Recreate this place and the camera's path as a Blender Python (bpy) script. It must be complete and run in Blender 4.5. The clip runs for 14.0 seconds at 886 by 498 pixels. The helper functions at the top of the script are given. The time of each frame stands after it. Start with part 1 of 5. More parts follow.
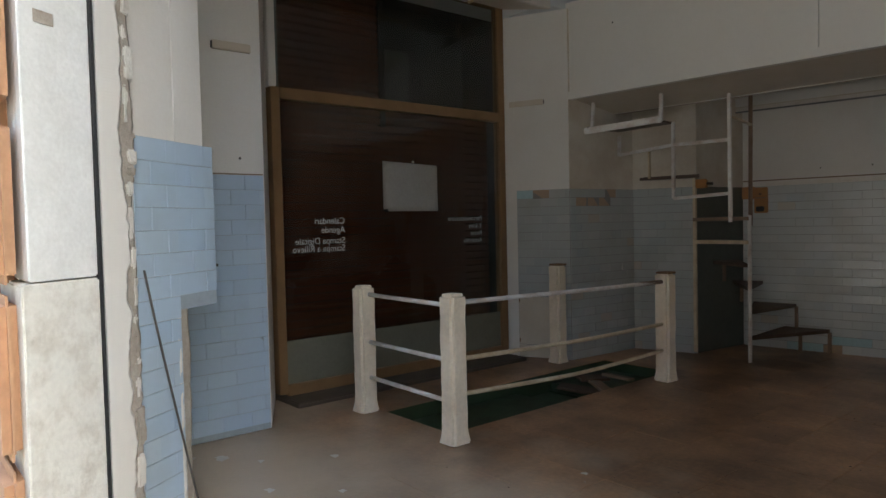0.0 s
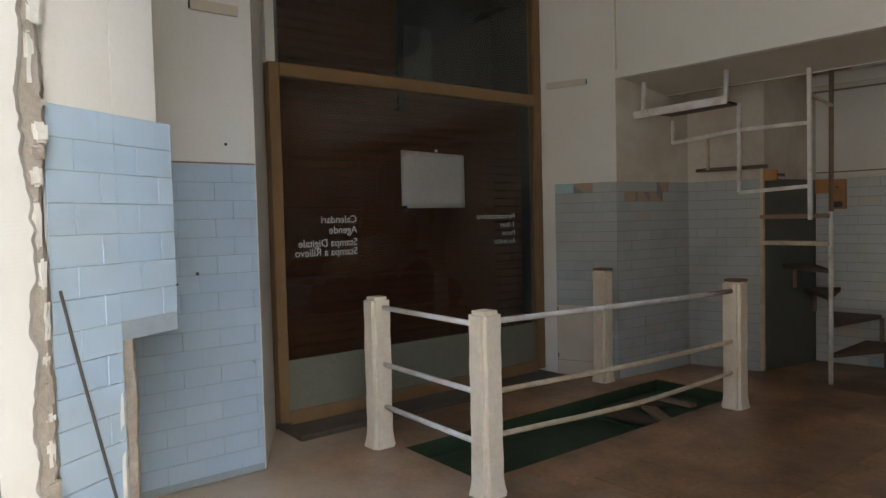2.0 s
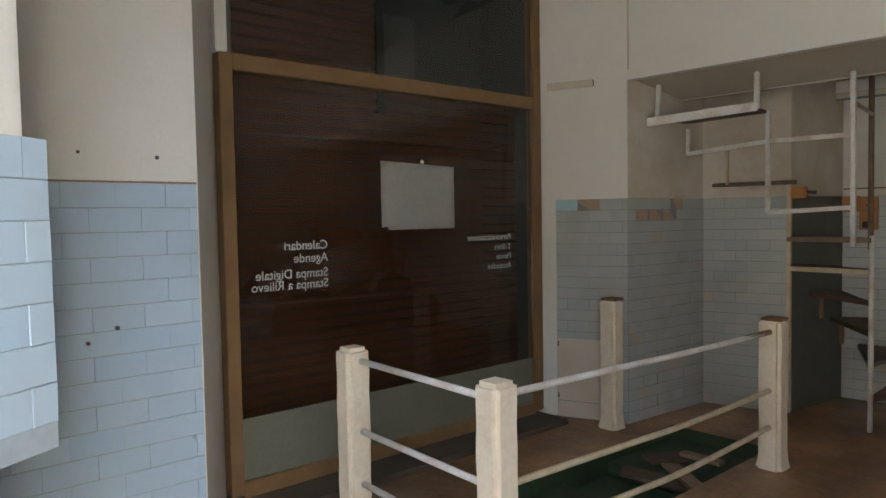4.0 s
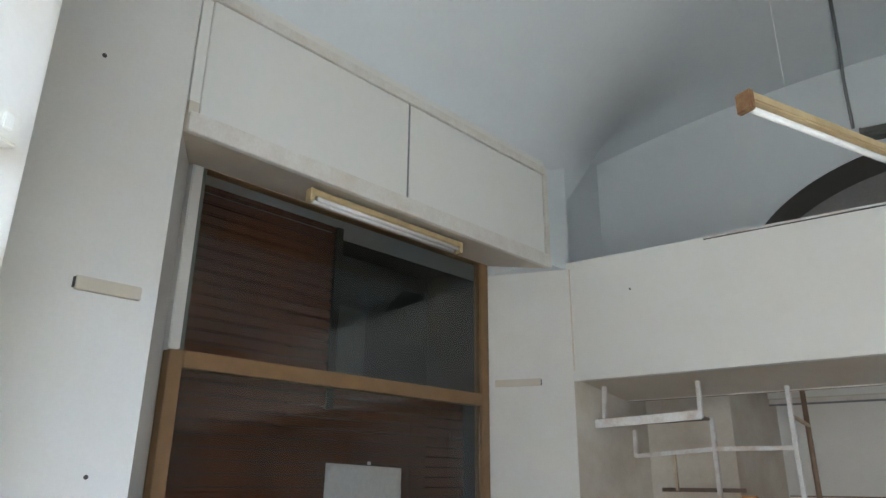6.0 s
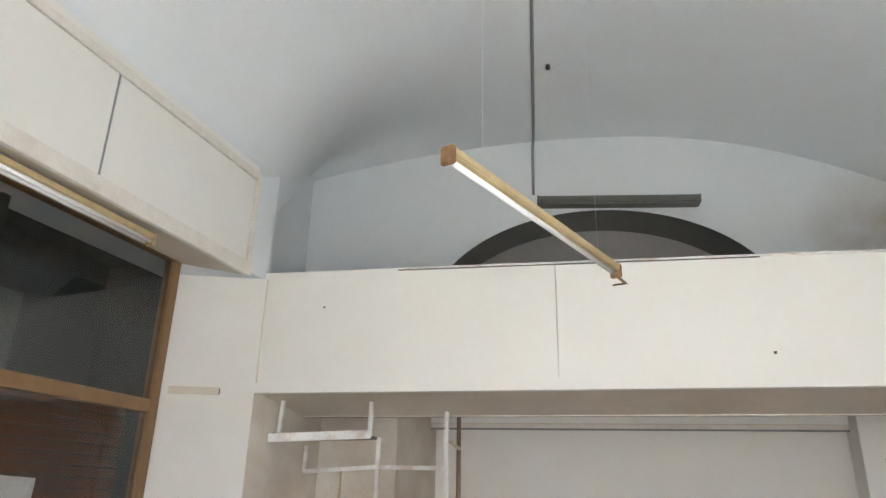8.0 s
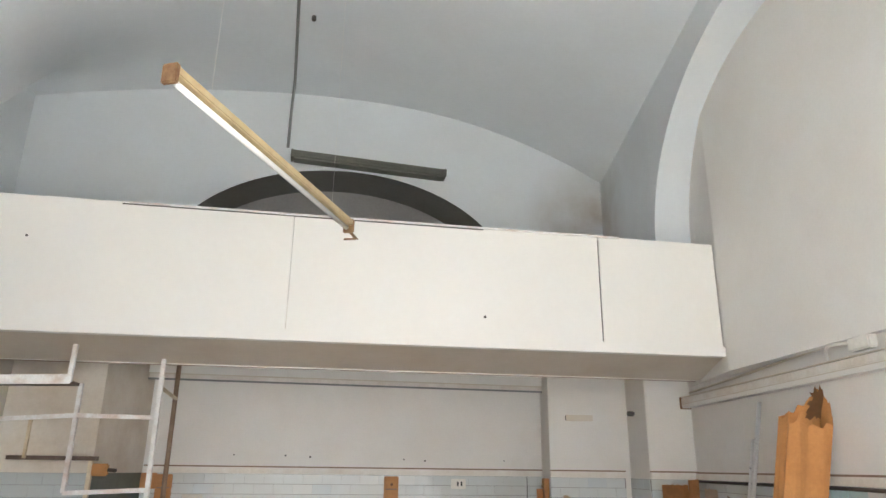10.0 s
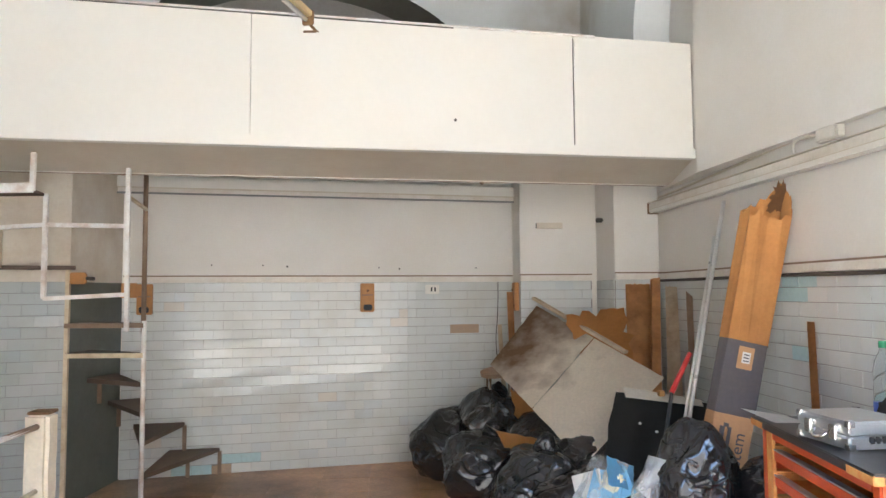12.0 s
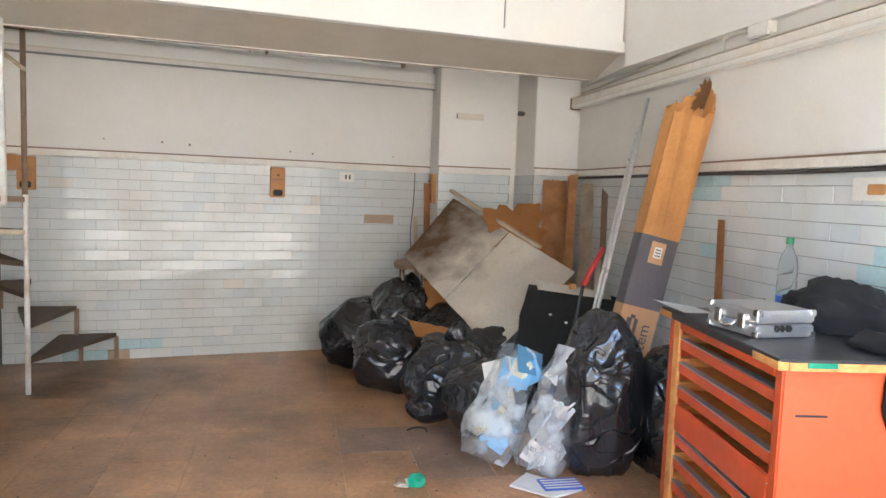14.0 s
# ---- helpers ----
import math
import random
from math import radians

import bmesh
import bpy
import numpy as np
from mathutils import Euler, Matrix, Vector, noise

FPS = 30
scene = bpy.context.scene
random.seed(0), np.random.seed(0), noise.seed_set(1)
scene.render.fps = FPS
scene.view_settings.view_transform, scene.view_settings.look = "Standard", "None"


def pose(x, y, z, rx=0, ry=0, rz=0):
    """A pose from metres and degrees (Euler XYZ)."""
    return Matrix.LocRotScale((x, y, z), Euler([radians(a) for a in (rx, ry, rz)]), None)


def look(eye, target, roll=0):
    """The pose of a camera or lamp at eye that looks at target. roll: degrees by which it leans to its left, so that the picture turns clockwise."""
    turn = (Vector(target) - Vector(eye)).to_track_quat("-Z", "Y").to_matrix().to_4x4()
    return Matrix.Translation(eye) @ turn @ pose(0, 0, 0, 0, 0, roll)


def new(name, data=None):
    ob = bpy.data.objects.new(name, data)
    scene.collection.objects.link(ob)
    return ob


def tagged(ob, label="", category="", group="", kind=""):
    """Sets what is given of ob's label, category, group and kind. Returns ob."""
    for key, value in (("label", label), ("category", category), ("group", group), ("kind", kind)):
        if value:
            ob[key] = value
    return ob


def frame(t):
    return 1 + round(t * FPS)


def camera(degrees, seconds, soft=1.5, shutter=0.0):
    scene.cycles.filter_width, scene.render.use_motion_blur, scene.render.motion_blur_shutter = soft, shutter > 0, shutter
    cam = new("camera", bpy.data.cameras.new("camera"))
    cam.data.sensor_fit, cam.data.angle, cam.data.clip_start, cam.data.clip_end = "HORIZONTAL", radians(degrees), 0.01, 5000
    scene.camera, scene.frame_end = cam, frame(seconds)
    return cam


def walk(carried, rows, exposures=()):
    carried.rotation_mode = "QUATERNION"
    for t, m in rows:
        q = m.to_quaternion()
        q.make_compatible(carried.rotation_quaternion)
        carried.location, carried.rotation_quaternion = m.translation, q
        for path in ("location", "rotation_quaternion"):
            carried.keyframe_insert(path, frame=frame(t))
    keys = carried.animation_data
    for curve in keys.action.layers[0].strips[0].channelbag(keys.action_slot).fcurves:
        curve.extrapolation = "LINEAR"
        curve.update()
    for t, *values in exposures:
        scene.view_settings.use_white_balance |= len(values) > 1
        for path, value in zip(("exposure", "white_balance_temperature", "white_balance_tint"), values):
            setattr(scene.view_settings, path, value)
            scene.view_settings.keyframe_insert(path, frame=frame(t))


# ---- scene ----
cam = camera(66.1, 14.0)
PATH = [
    (0, (0.139, 0.29, 1.389), (-1.398, 1.567, 1.313), -1.3),
    (0.5, (-0.035, 0.389, 1.382), (-1.522, 1.72, 1.263), -1.9),
    (1, (-0.225, 0.567, 1.383), (-1.762, 1.846, 1.316), -2.0),
    (1.5, (-0.353, 0.72, 1.383), (-1.944, 1.926, 1.256), -0.2),
    (2, (-0.526, 0.808, 1.402), (-2.108, 2.029, 1.319), -1.4),
    (2.2, (-0.629, 0.848, 1.391), (-2.2, 2.084, 1.319), -1.3),
    (4.3, (-1.289, 1.237, 1.651), (-2.793, 2.552, 1.561), -0.7),
    (4.5, (-1.309, 1.216, 1.706), (-2.766, 2.586, 1.69), -0.5),
    (5, (-1.361, 1.174, 1.779), (-2.81, 2.52, 2.078), -0.2),
    (5.5, (-1.376, 1.14, 1.824), (-2.747, 2.514, 2.308), -1.2),
    (6, (-1.377, 1.14, 1.841), (-2.686, 2.506, 2.491), 0.5),
    (6.5, (-1.375, 1.102, 1.842), (-2.671, 2.433, 2.584), 1.8),
    (7, (-1.38, 1.077, 1.81), (-2.509, 2.549, 2.559), 2.3),
    (7.5, (-1.355, 1.139, 1.855), (-2.208, 2.795, 2.583), 1.4),
    (8, (-1.339, 1.144, 1.856), (-1.924, 2.926, 2.55), 1.3),
    (8.5, (-1.323, 1.154, 1.844), (-1.665, 2.995, 2.545), 1.4),
    (9, (-1.295, 1.18, 1.857), (-1.397, 3.055, 2.545), 1.2),
    (9.2, (-1.266, 1.166, 1.843), (-1.29, 3.048, 2.52), 1.8),
    (11.3, (-1.108, 1.228, 1.662), (-0.959, 3.188, 2.031), 0.0),
    (11.5, (-1.116, 1.223, 1.644), (-0.977, 3.195, 1.949), -0.4),
    (12, (-1.109, 1.273, 1.6), (-0.948, 3.262, 1.727), -0.4),
    (12.5, (-1.114, 1.271, 1.572), (-0.92, 3.261, 1.539), -0.0),
    (12.8, (-1.092, 1.193, 1.573), (-0.94, 3.183, 1.456), -0.3),
    (13, (-1.097, 1.292, 1.544), (-0.926, 3.281, 1.419), 0.5),
    (13.3, (-1.092, 1.325, 1.537), (-0.903, 3.311, 1.393), 0.6),
    (13.5, (-1.087, 1.342, 1.546), (-0.877, 3.326, 1.402), 1.6),
    (14, (-1.129, 1.444, 1.518), (-0.708, 3.392, 1.353), 2.1),
]
EXPOSURES = [(0, 2.3, 6300, 5), (0.5, 2.55, 6450, 5), (1.5, 2.8, 6500, 5), (2.2, 2.9, 6500, 5), (4.3, 3.45, 6600, 4), (5.0, 3.95, 6150, 3), (6.0, 3.92, 5600, 1), (7.5, 4.4, 5950, 5), (9.2, 4.7, 5950, 5), (11.3, 4.8, 6100, 6), (14, 5.05, 6150, 7)]
walk(cam, [(t, look(e, g, r)) for t, e, g, r in PATH], EXPOSURES)

# ---- light: an overcast street sky that comes in through the wide shop opening ----
world = bpy.data.worlds.new("world")
scene.world = world
world.use_nodes = True
wn = world.node_tree.nodes
sky = wn.new("ShaderNodeTexSky")
sky.sky_type, sky.sun_disc = "NISHITA", False
sky.sun_elevation, sky.sun_rotation = radians(38), radians(88)
sky.air_density, sky.dust_density = 1.0, 2.0
world.node_tree.links.new(sky.outputs[0], wn["Background"].inputs[0])
wn["Background"].inputs[1].default_value = 0.15
sun = new("sun", bpy.data.lights.new("sun", "SUN"))
sun.data.energy, sun.data.angle, sun.data.color = 4.5, radians(0.6), (1, 0.96, 0.90)
sun.matrix_world = look((7.875, 0.275, 6.157), (0, 0, 0))


# ---- materials ----
def nodes_of(name):
    m = bpy.data.materials.new(name)
    m.use_nodes = True
    return m, m.node_tree.nodes, m.node_tree.links, m.node_tree.nodes["Principled BSDF"]


def surface(name, base, dirt=None, amount=0.5, rough=0.7, metal=0.0, scale=3.0, fine=40.0, bump=0.15, vary=0.0, spec=0.5, sharp=0.25, coat=0.0, grain=0.06):
    """Base colour broken by stains at one scale and grain at another, with fine relief."""
    m, n, l, p = nodes_of(name)
    geo = n.new("ShaderNodeNewGeometry")
    big, small = n.new("ShaderNodeTexNoise"), n.new("ShaderNodeTexNoise")
    for t, s, d in ((big, scale, 8), (small, fine, 5)):
        t.inputs["Scale"].default_value, t.inputs["Detail"].default_value = s, d
        l.new(geo.outputs["Position"], t.inputs["Vector"])
    big.inputs["Roughness"].default_value = 0.65
    ramp = n.new("ShaderNodeValToRGB")
    ramp.color_ramp.elements[0].position, ramp.color_ramp.elements[1].position = 0.5 - sharp / 2, 0.5 + sharp / 2 + 0.1
    l.new(big.outputs["Fac"], ramp.inputs[0])
    mix = n.new("ShaderNodeMix")
    mix.data_type = "RGBA"
    mix.inputs[6].default_value = (*base, 1)
    mix.inputs[7].default_value = (*(dirt or [c * 0.6 for c in base]), 1)
    sc = n.new("ShaderNodeMath")
    sc.operation = "MULTIPLY"
    sc.inputs[1].default_value = amount
    l.new(ramp.outputs[0], sc.inputs[0])
    l.new(sc.outputs[0], mix.inputs[0])
    hsv = n.new("ShaderNodeHueSaturation")
    l.new(mix.outputs[2], hsv.inputs["Color"])
    val = n.new("ShaderNodeMapRange")
    val.inputs["To Min"].default_value, val.inputs["To Max"].default_value = 1 - grain * 2, 1 + grain * 2
    l.new(small.outputs["Fac"], val.inputs["Value"])
    last = val.outputs[0]
    if vary:
        info = n.new("ShaderNodeObjectInfo")
        r = n.new("ShaderNodeMapRange")
        r.inputs["To Min"].default_value, r.inputs["To Max"].default_value = 1 - vary, 1 + vary
        l.new(info.outputs["Random"], r.inputs["Value"])
        mul = n.new("ShaderNodeMath")
        mul.operation = "MULTIPLY"
        l.new(last, mul.inputs[0]), l.new(r.outputs[0], mul.inputs[1])
        last = mul.outputs[0]
    l.new(last, hsv.inputs["Value"])
    l.new(hsv.outputs[0], p.inputs["Base Color"])
    rr = n.new("ShaderNodeMapRange")
    rr.inputs["To Min"].default_value, rr.inputs["To Max"].default_value = max(0.04, rough - 0.12), min(1, rough + 0.12)
    l.new(big.outputs["Fac"], rr.inputs["Value"])
    l.new(rr.outputs[0], p.inputs["Roughness"])
    p.inputs["Metallic"].default_value = metal
    p.inputs["Specular IOR Level"].default_value = spec
    p.inputs["Coat Weight"].default_value = coat
    if bump:
        b = n.new("ShaderNodeBump")
        b.inputs["Strength"].default_value, b.inputs["Distance"].default_value = bump, 0.004
        l.new(small.outputs["Fac"], b.inputs["Height"])
        l.new(b.outputs[0], p.inputs["Normal"])
    return m


def tinted_tiles(name, base, tints, rough=0.18):
    """Glazed tiles: most in the base colour, some faded or stained, picked piece by piece."""
    m, n, l, p = nodes_of(name)
    info, geo = n.new("ShaderNodeObjectInfo"), n.new("ShaderNodeNewGeometry")
    ramp = n.new("ShaderNodeValToRGB")
    ramp.color_ramp.interpolation = "CONSTANT"
    e = ramp.color_ramp.elements
    e[0].color = (*base, 1)
    e[1].position, e[1].color = tints[0][0], (*tints[0][1], 1)
    for pos, c in tints[1:]:
        k = e.new(pos)
        k.color = (*c, 1)
    l.new(info.outputs["Random"], ramp.inputs[0])
    stain = n.new("ShaderNodeTexNoise")
    stain.inputs["Scale"].default_value, stain.inputs["Detail"].default_value = 2.2, 9
    l.new(geo.outputs["Position"], stain.inputs["Vector"])
    mix = n.new("ShaderNodeMix")
    mix.data_type, mix.blend_type = "RGBA", "MULTIPLY"
    mix.inputs[7].default_value = (0.89, 0.855, 0.80, 1)
    mr = n.new("ShaderNodeMapRange")
    mr.inputs["From Min"].default_value, mr.inputs["From Max"].default_value = 0.48, 0.75
    l.new(stain.outputs["Fac"], mr.inputs["Value"])
    l.new(mr.outputs[0], mix.inputs[0])
    l.new(ramp.outputs[0], mix.inputs[6])
    l.new(mix.outputs[2], p.inputs["Base Color"])
    r2 = n.new("ShaderNodeMapRange")
    r2.inputs["To Min"].default_value, r2.inputs["To Max"].default_value = rough, rough + 0.09
    l.new(stain.outputs["Fac"], r2.inputs["Value"])
    l.new(r2.outputs[0], p.inputs["Roughness"])
    wob = n.new("ShaderNodeTexNoise")
    wob.inputs["Scale"].default_value = 9
    l.new(geo.outputs["Position"], wob.inputs["Vector"])
    b = n.new("ShaderNodeBump")
    b.inputs["Strength"].default_value, b.inputs["Distance"].default_value = 0.14, 0.006
    l.new(wob.outputs["Fac"], b.inputs["Height"])
    l.new(b.outputs[0], p.inputs["Normal"])
    return m


def glassy(name, colour, rough=0.02, alpha=1.0, ior=1.45):
    m, n, l, p = nodes_of(name)
    p.inputs["Base Color"].default_value = (*colour, 1)
    p.inputs["Roughness"].default_value, p.inputs["IOR"].default_value = rough, ior
    p.inputs["Transmission Weight"].default_value = alpha
    return m


def crumpled(name, base, rough=0.22):
    """Slack plastic film: thin sharp creases between smooth slack areas, at two sizes."""
    m, n, l, p = nodes_of(name)
    geo = n.new("ShaderNodeNewGeometry")
    normal = None
    for scale, width, deep in ((4.0, 0.022, 0.012), (9.0, 0.02, 0.004)):
        t, away, size, line, b = (n.new("ShaderNode" + k) for k in ("TexNoise", "Math", "Math", "MapRange", "Bump"))
        t.inputs["Scale"].default_value, t.inputs["Detail"].default_value, t.inputs["Distortion"].default_value = scale, 1.5, 0.5
        away.operation, size.operation = "SUBTRACT", "ABSOLUTE"
        away.inputs[1].default_value = 0.5
        line.inputs["From Max"].default_value, line.inputs["To Min"].default_value, line.inputs["To Max"].default_value = width, 1.0, 0.0
        b.inputs["Strength"].default_value, b.inputs["Distance"].default_value = 0.85, deep
        l.new(geo.outputs["Position"], t.inputs["Vector"])
        l.new(t.outputs["Fac"], away.inputs[0]), l.new(away.outputs[0], size.inputs[0])
        l.new(size.outputs[0], line.inputs["Value"]), l.new(line.outputs[0], b.inputs["Height"])
        if normal:
            l.new(normal, b.inputs["Normal"])
        normal = b.outputs[0]
    l.new(normal, p.inputs["Normal"])
    p.inputs["Base Color"].default_value = (*base, 1)
    p.inputs["Roughness"].default_value, p.inputs["Specular IOR Level"].default_value = rough, 0.75
    return m


PLASTER = surface("plaster", (0.78, 0.76, 0.715), (0.68, 0.63, 0.55), 0.5, 0.9, scale=1.1, fine=60, bump=0.15, grain=0.02)
PLASTER_DIRTY = surface("smoke_stained_plaster", (0.71, 0.66, 0.57), (0.46, 0.355, 0.24), 0.7, 0.9, scale=1.6, fine=50, bump=0.2, grain=0.03)
PLASTER_BLUE = surface("blue_white_limewash", (0.73, 0.76, 0.77), (0.66, 0.68, 0.68), 0.6, 0.92, scale=0.9, fine=30, bump=0.1, grain=0.015)
n, l = PLASTER_BLUE.node_tree.nodes, PLASTER_BLUE.node_tree.links
lime = n["Principled BSDF"].inputs["Base Color"]
clean = lime.links[0].from_socket
pg, away, near, damp, both, brown = (n.new("ShaderNode" + k) for k in ("NewGeometry", "VectorMath", "MapRange", "TexNoise", "Math", "Mix"))
away.operation, both.operation, brown.data_type = "DISTANCE", "MULTIPLY", "RGBA"
away.inputs[1].default_value = (0.75, 8.05, 4.35)
damp.inputs["Scale"].default_value, damp.inputs["Detail"].default_value = 4, 9
near.inputs["From Min"].default_value, near.inputs["From Max"].default_value, near.inputs["To Min"].default_value, near.inputs["To Max"].default_value = 0.15, 0.75, 1.2, 0.0
brown.inputs[7].default_value = (0.42, 0.36, 0.28, 1)
l.new(pg.outputs["Position"], away.inputs[0]), l.new(pg.outputs["Position"], damp.inputs["Vector"])
l.new(away.outputs["Value"], near.inputs["Value"])
l.new(near.outputs[0], both.inputs[0]), l.new(damp.outputs["Fac"], both.inputs[1])
l.new(both.outputs[0], brown.inputs[0]), l.new(clean, brown.inputs[6]), l.new(brown.outputs[2], lime)
PANEL_WHITE = surface("white_painted_board", (0.80, 0.785, 0.74), (0.74, 0.69, 0.60), 0.4, 0.55, scale=1.3, fine=25, bump=0.05, grain=0.012, sharp=0.4)
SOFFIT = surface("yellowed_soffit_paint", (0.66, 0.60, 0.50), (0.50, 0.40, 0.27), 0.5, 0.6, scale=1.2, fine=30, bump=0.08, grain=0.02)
TRIM_WHITE = surface("white_gloss_trim", (0.78, 0.75, 0.69), (0.55, 0.45, 0.33), 0.5, 0.4, scale=5, fine=60, bump=0.1)
METAL_WHITE = surface("white_painted_steel", (0.80, 0.79, 0.76), (0.42, 0.22, 0.10), 0.5, 0.4, scale=7, fine=80, bump=0.15, sharp=0.12)
METAL_CREAM = surface("cream_painted_steel", (0.70, 0.60, 0.42), (0.35, 0.20, 0.09), 0.6, 0.45, scale=9, fine=80, bump=0.2)
METAL_BROWN = surface("brown_rusted_steel", (0.22, 0.14, 0.09), (0.36, 0.28, 0.20), 0.6, 0.6, scale=8, fine=90, bump=0.3)
TREAD = surface("dark_worn_wood_tread", (0.10, 0.065, 0.045), (0.20, 0.14, 0.10), 0.6, 0.6, scale=5, fine=40, bump=0.3)
CONCRETE_POST = surface("thickly_painted_concrete", (0.87, 0.765, 0.60), (0.55, 0.40, 0.25), 0.25, 0.6, scale=6, fine=40, bump=0.4, sharp=0.15)
FLOOR = surface("worn_red_brown_floor", (0.50, 0.265, 0.125), (0.115, 0.068, 0.04), 0.88, 0.36, scale=0.95, fine=34, bump=0.35, vary=0.14, sharp=0.2, grain=0.2)
NICHE_GREY = surface("slate_grey_arch", (0.16, 0.16, 0.15), (0.12, 0.12, 0.11), 0.5, 0.9, scale=2, bump=0.15)
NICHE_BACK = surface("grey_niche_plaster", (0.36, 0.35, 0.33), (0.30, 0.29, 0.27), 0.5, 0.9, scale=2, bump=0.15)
STAIR_PANEL = surface("grey_green_gloss_paint", (0.13, 0.14, 0.115), (0.08, 0.085, 0.07), 0.6, 0.4, scale=3, fine=30, bump=0.1)
n, l = FLOOR.node_tree.nodes, FLOOR.node_tree.links
base_in = FLOOR.node_tree.nodes["Principled BSDF"].inputs["Base Color"]
worn = base_in.links[0].from_socket
ramp_in = n["Color Ramp"].inputs[0]
# Stains thicken to the left, some of it for the dimmer light there
soot_shade, sx, shift = ramp_in.links[0].from_socket, n.new("ShaderNodeSeparateXYZ"), n.new("ShaderNodeMapRange")
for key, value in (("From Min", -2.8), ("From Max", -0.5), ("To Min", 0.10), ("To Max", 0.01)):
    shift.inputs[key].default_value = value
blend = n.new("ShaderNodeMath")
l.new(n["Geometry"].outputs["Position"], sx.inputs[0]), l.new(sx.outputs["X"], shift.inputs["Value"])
l.new(soot_shade, blend.inputs[0]), l.new(shift.outputs[0], blend.inputs[1]), l.new(blend.outputs[0], ramp_in)
# Paler towards the entrance: grey dust, and stronger daylight put into the colour
fg, sep, dust_light, add = n.new("ShaderNodeNewGeometry"), n.new("ShaderNodeSeparateXYZ"), n.new("ShaderNodeTexNoise"), n.new("ShaderNodeMath")
dust_light.inputs["Scale"].default_value, dust_light.inputs["Detail"].default_value = 1.6, 9
l.new(fg.outputs["Position"], sep.inputs[0]), l.new(fg.outputs["Position"], dust_light.inputs["Vector"])
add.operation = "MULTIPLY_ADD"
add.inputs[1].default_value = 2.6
l.new(dust_light.outputs["Fac"], add.inputs[0]), l.new(sep.outputs["Y"], add.inputs[2])
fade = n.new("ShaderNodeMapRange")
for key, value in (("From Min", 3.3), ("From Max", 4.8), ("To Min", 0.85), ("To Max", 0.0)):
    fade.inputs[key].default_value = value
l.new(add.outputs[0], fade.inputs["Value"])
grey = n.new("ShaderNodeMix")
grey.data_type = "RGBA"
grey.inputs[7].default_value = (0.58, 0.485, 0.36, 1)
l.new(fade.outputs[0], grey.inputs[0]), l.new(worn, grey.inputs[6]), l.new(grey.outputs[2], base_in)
GROUT = surface("grey_grout", (0.27, 0.265, 0.25), (0.20, 0.17, 0.14), 0.6, 0.9, scale=3, bump=0.3)
GROUT_BLUE = surface("blue_grey_grout", (0.36, 0.42, 0.48), (0.28, 0.31, 0.34), 0.6, 0.9, scale=3, bump=0.3)
TILE_MAT = tinted_tiles("pale_blue_glazed_tile", (0.64, 0.665, 0.65), [(0.80, (0.68, 0.69, 0.67)), (0.90, (0.60, 0.64, 0.645)), (0.988, (0.66, 0.62, 0.55))], 0.045)
TILE_BLUE = tinted_tiles("blue_glazed_tile", (0.45, 0.57, 0.69), [(0.8, (0.48, 0.60, 0.71)), (0.92, (0.43, 0.56, 0.70))], 0.3)
# Greyer copy of the pale tile, the stair corner's dimness put into it
TILE_SHADED = tinted_tiles("shaded_glazed_tile", (0.46, 0.485, 0.475), [(0.80, (0.49, 0.505, 0.495)), (0.90, (0.43, 0.465, 0.47)), (0.985, (0.50, 0.46, 0.40))], 0.14)
TILE_TURQ = surface("turquoise_tile", (0.45, 0.63, 0.65), (0.5, 0.62, 0.64), 0.5, 0.2, scale=5, bump=0.05)
TILE_SCAR = surface("bare_ochre_mortar", (0.46, 0.33, 0.22), (0.36, 0.28, 0.22), 0.7, 0.95, scale=14, fine=70, bump=0.7)
MARBLE = surface("weathered_white_marble", (0.83, 0.85, 0.84), (0.66, 0.67, 0.64), 0.6, 0.5, scale=4, fine=60, bump=0.25)
MARBLE_PITTED = surface("pitted_travertine", (0.76, 0.755, 0.70), (0.48, 0.44, 0.37), 0.55, 0.75, scale=9, fine=50, bump=0.9, sharp=0.1)
STONE = surface("orange_rusticated_stone", (0.56, 0.34, 0.20), (0.40, 0.24, 0.15), 0.6, 0.95, scale=6, fine=30, bump=0.9)
BROKEN = surface("broken_mortar", (0.46, 0.42, 0.36), (0.28, 0.23, 0.18), 0.7, 0.95, scale=14, fine=60, bump=1.0)
BLACK = surface("black_rubber", (0.02, 0.02, 0.022), (0.05, 0.05, 0.05), 0.5, 0.6, bump=0.1)
FRAME_WOOD = surface("brown_anodised_frame", (0.26, 0.155, 0.07), (0.17, 0.10, 0.05), 0.6, 0.45, scale=5, bump=0.1)
SHUTTER_BROWN = surface("red_brown_roller_shutter", (0.15, 0.05, 0.021), (0.085, 0.033, 0.016), 0.6, 0.5, scale=3, bump=0.1)
# The dimness of the room behind the glass is put into this dark colour
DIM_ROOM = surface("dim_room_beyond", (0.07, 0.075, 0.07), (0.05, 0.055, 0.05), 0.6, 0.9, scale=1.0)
LOW_PANEL = surface("grey_green_panel", (0.20, 0.20, 0.15), (0.14, 0.13, 0.09), 0.5, 0.5, scale=3, bump=0.1)
PIT_GREEN = surface("dark_green_pit_paint", (0.04, 0.075, 0.036), (0.03, 0.035, 0.02), 0.7, 0.55, scale=4, bump=0.3)
PAPER = surface("white_paper", (0.74, 0.73, 0.69), (0.64, 0.63, 0.60), 0.4, 0.85, scale=4, bump=0.1)
LETTER = surface("white_vinyl_lettering", (0.72, 0.72, 0.70), None, 0.2, 0.6, bump=0)
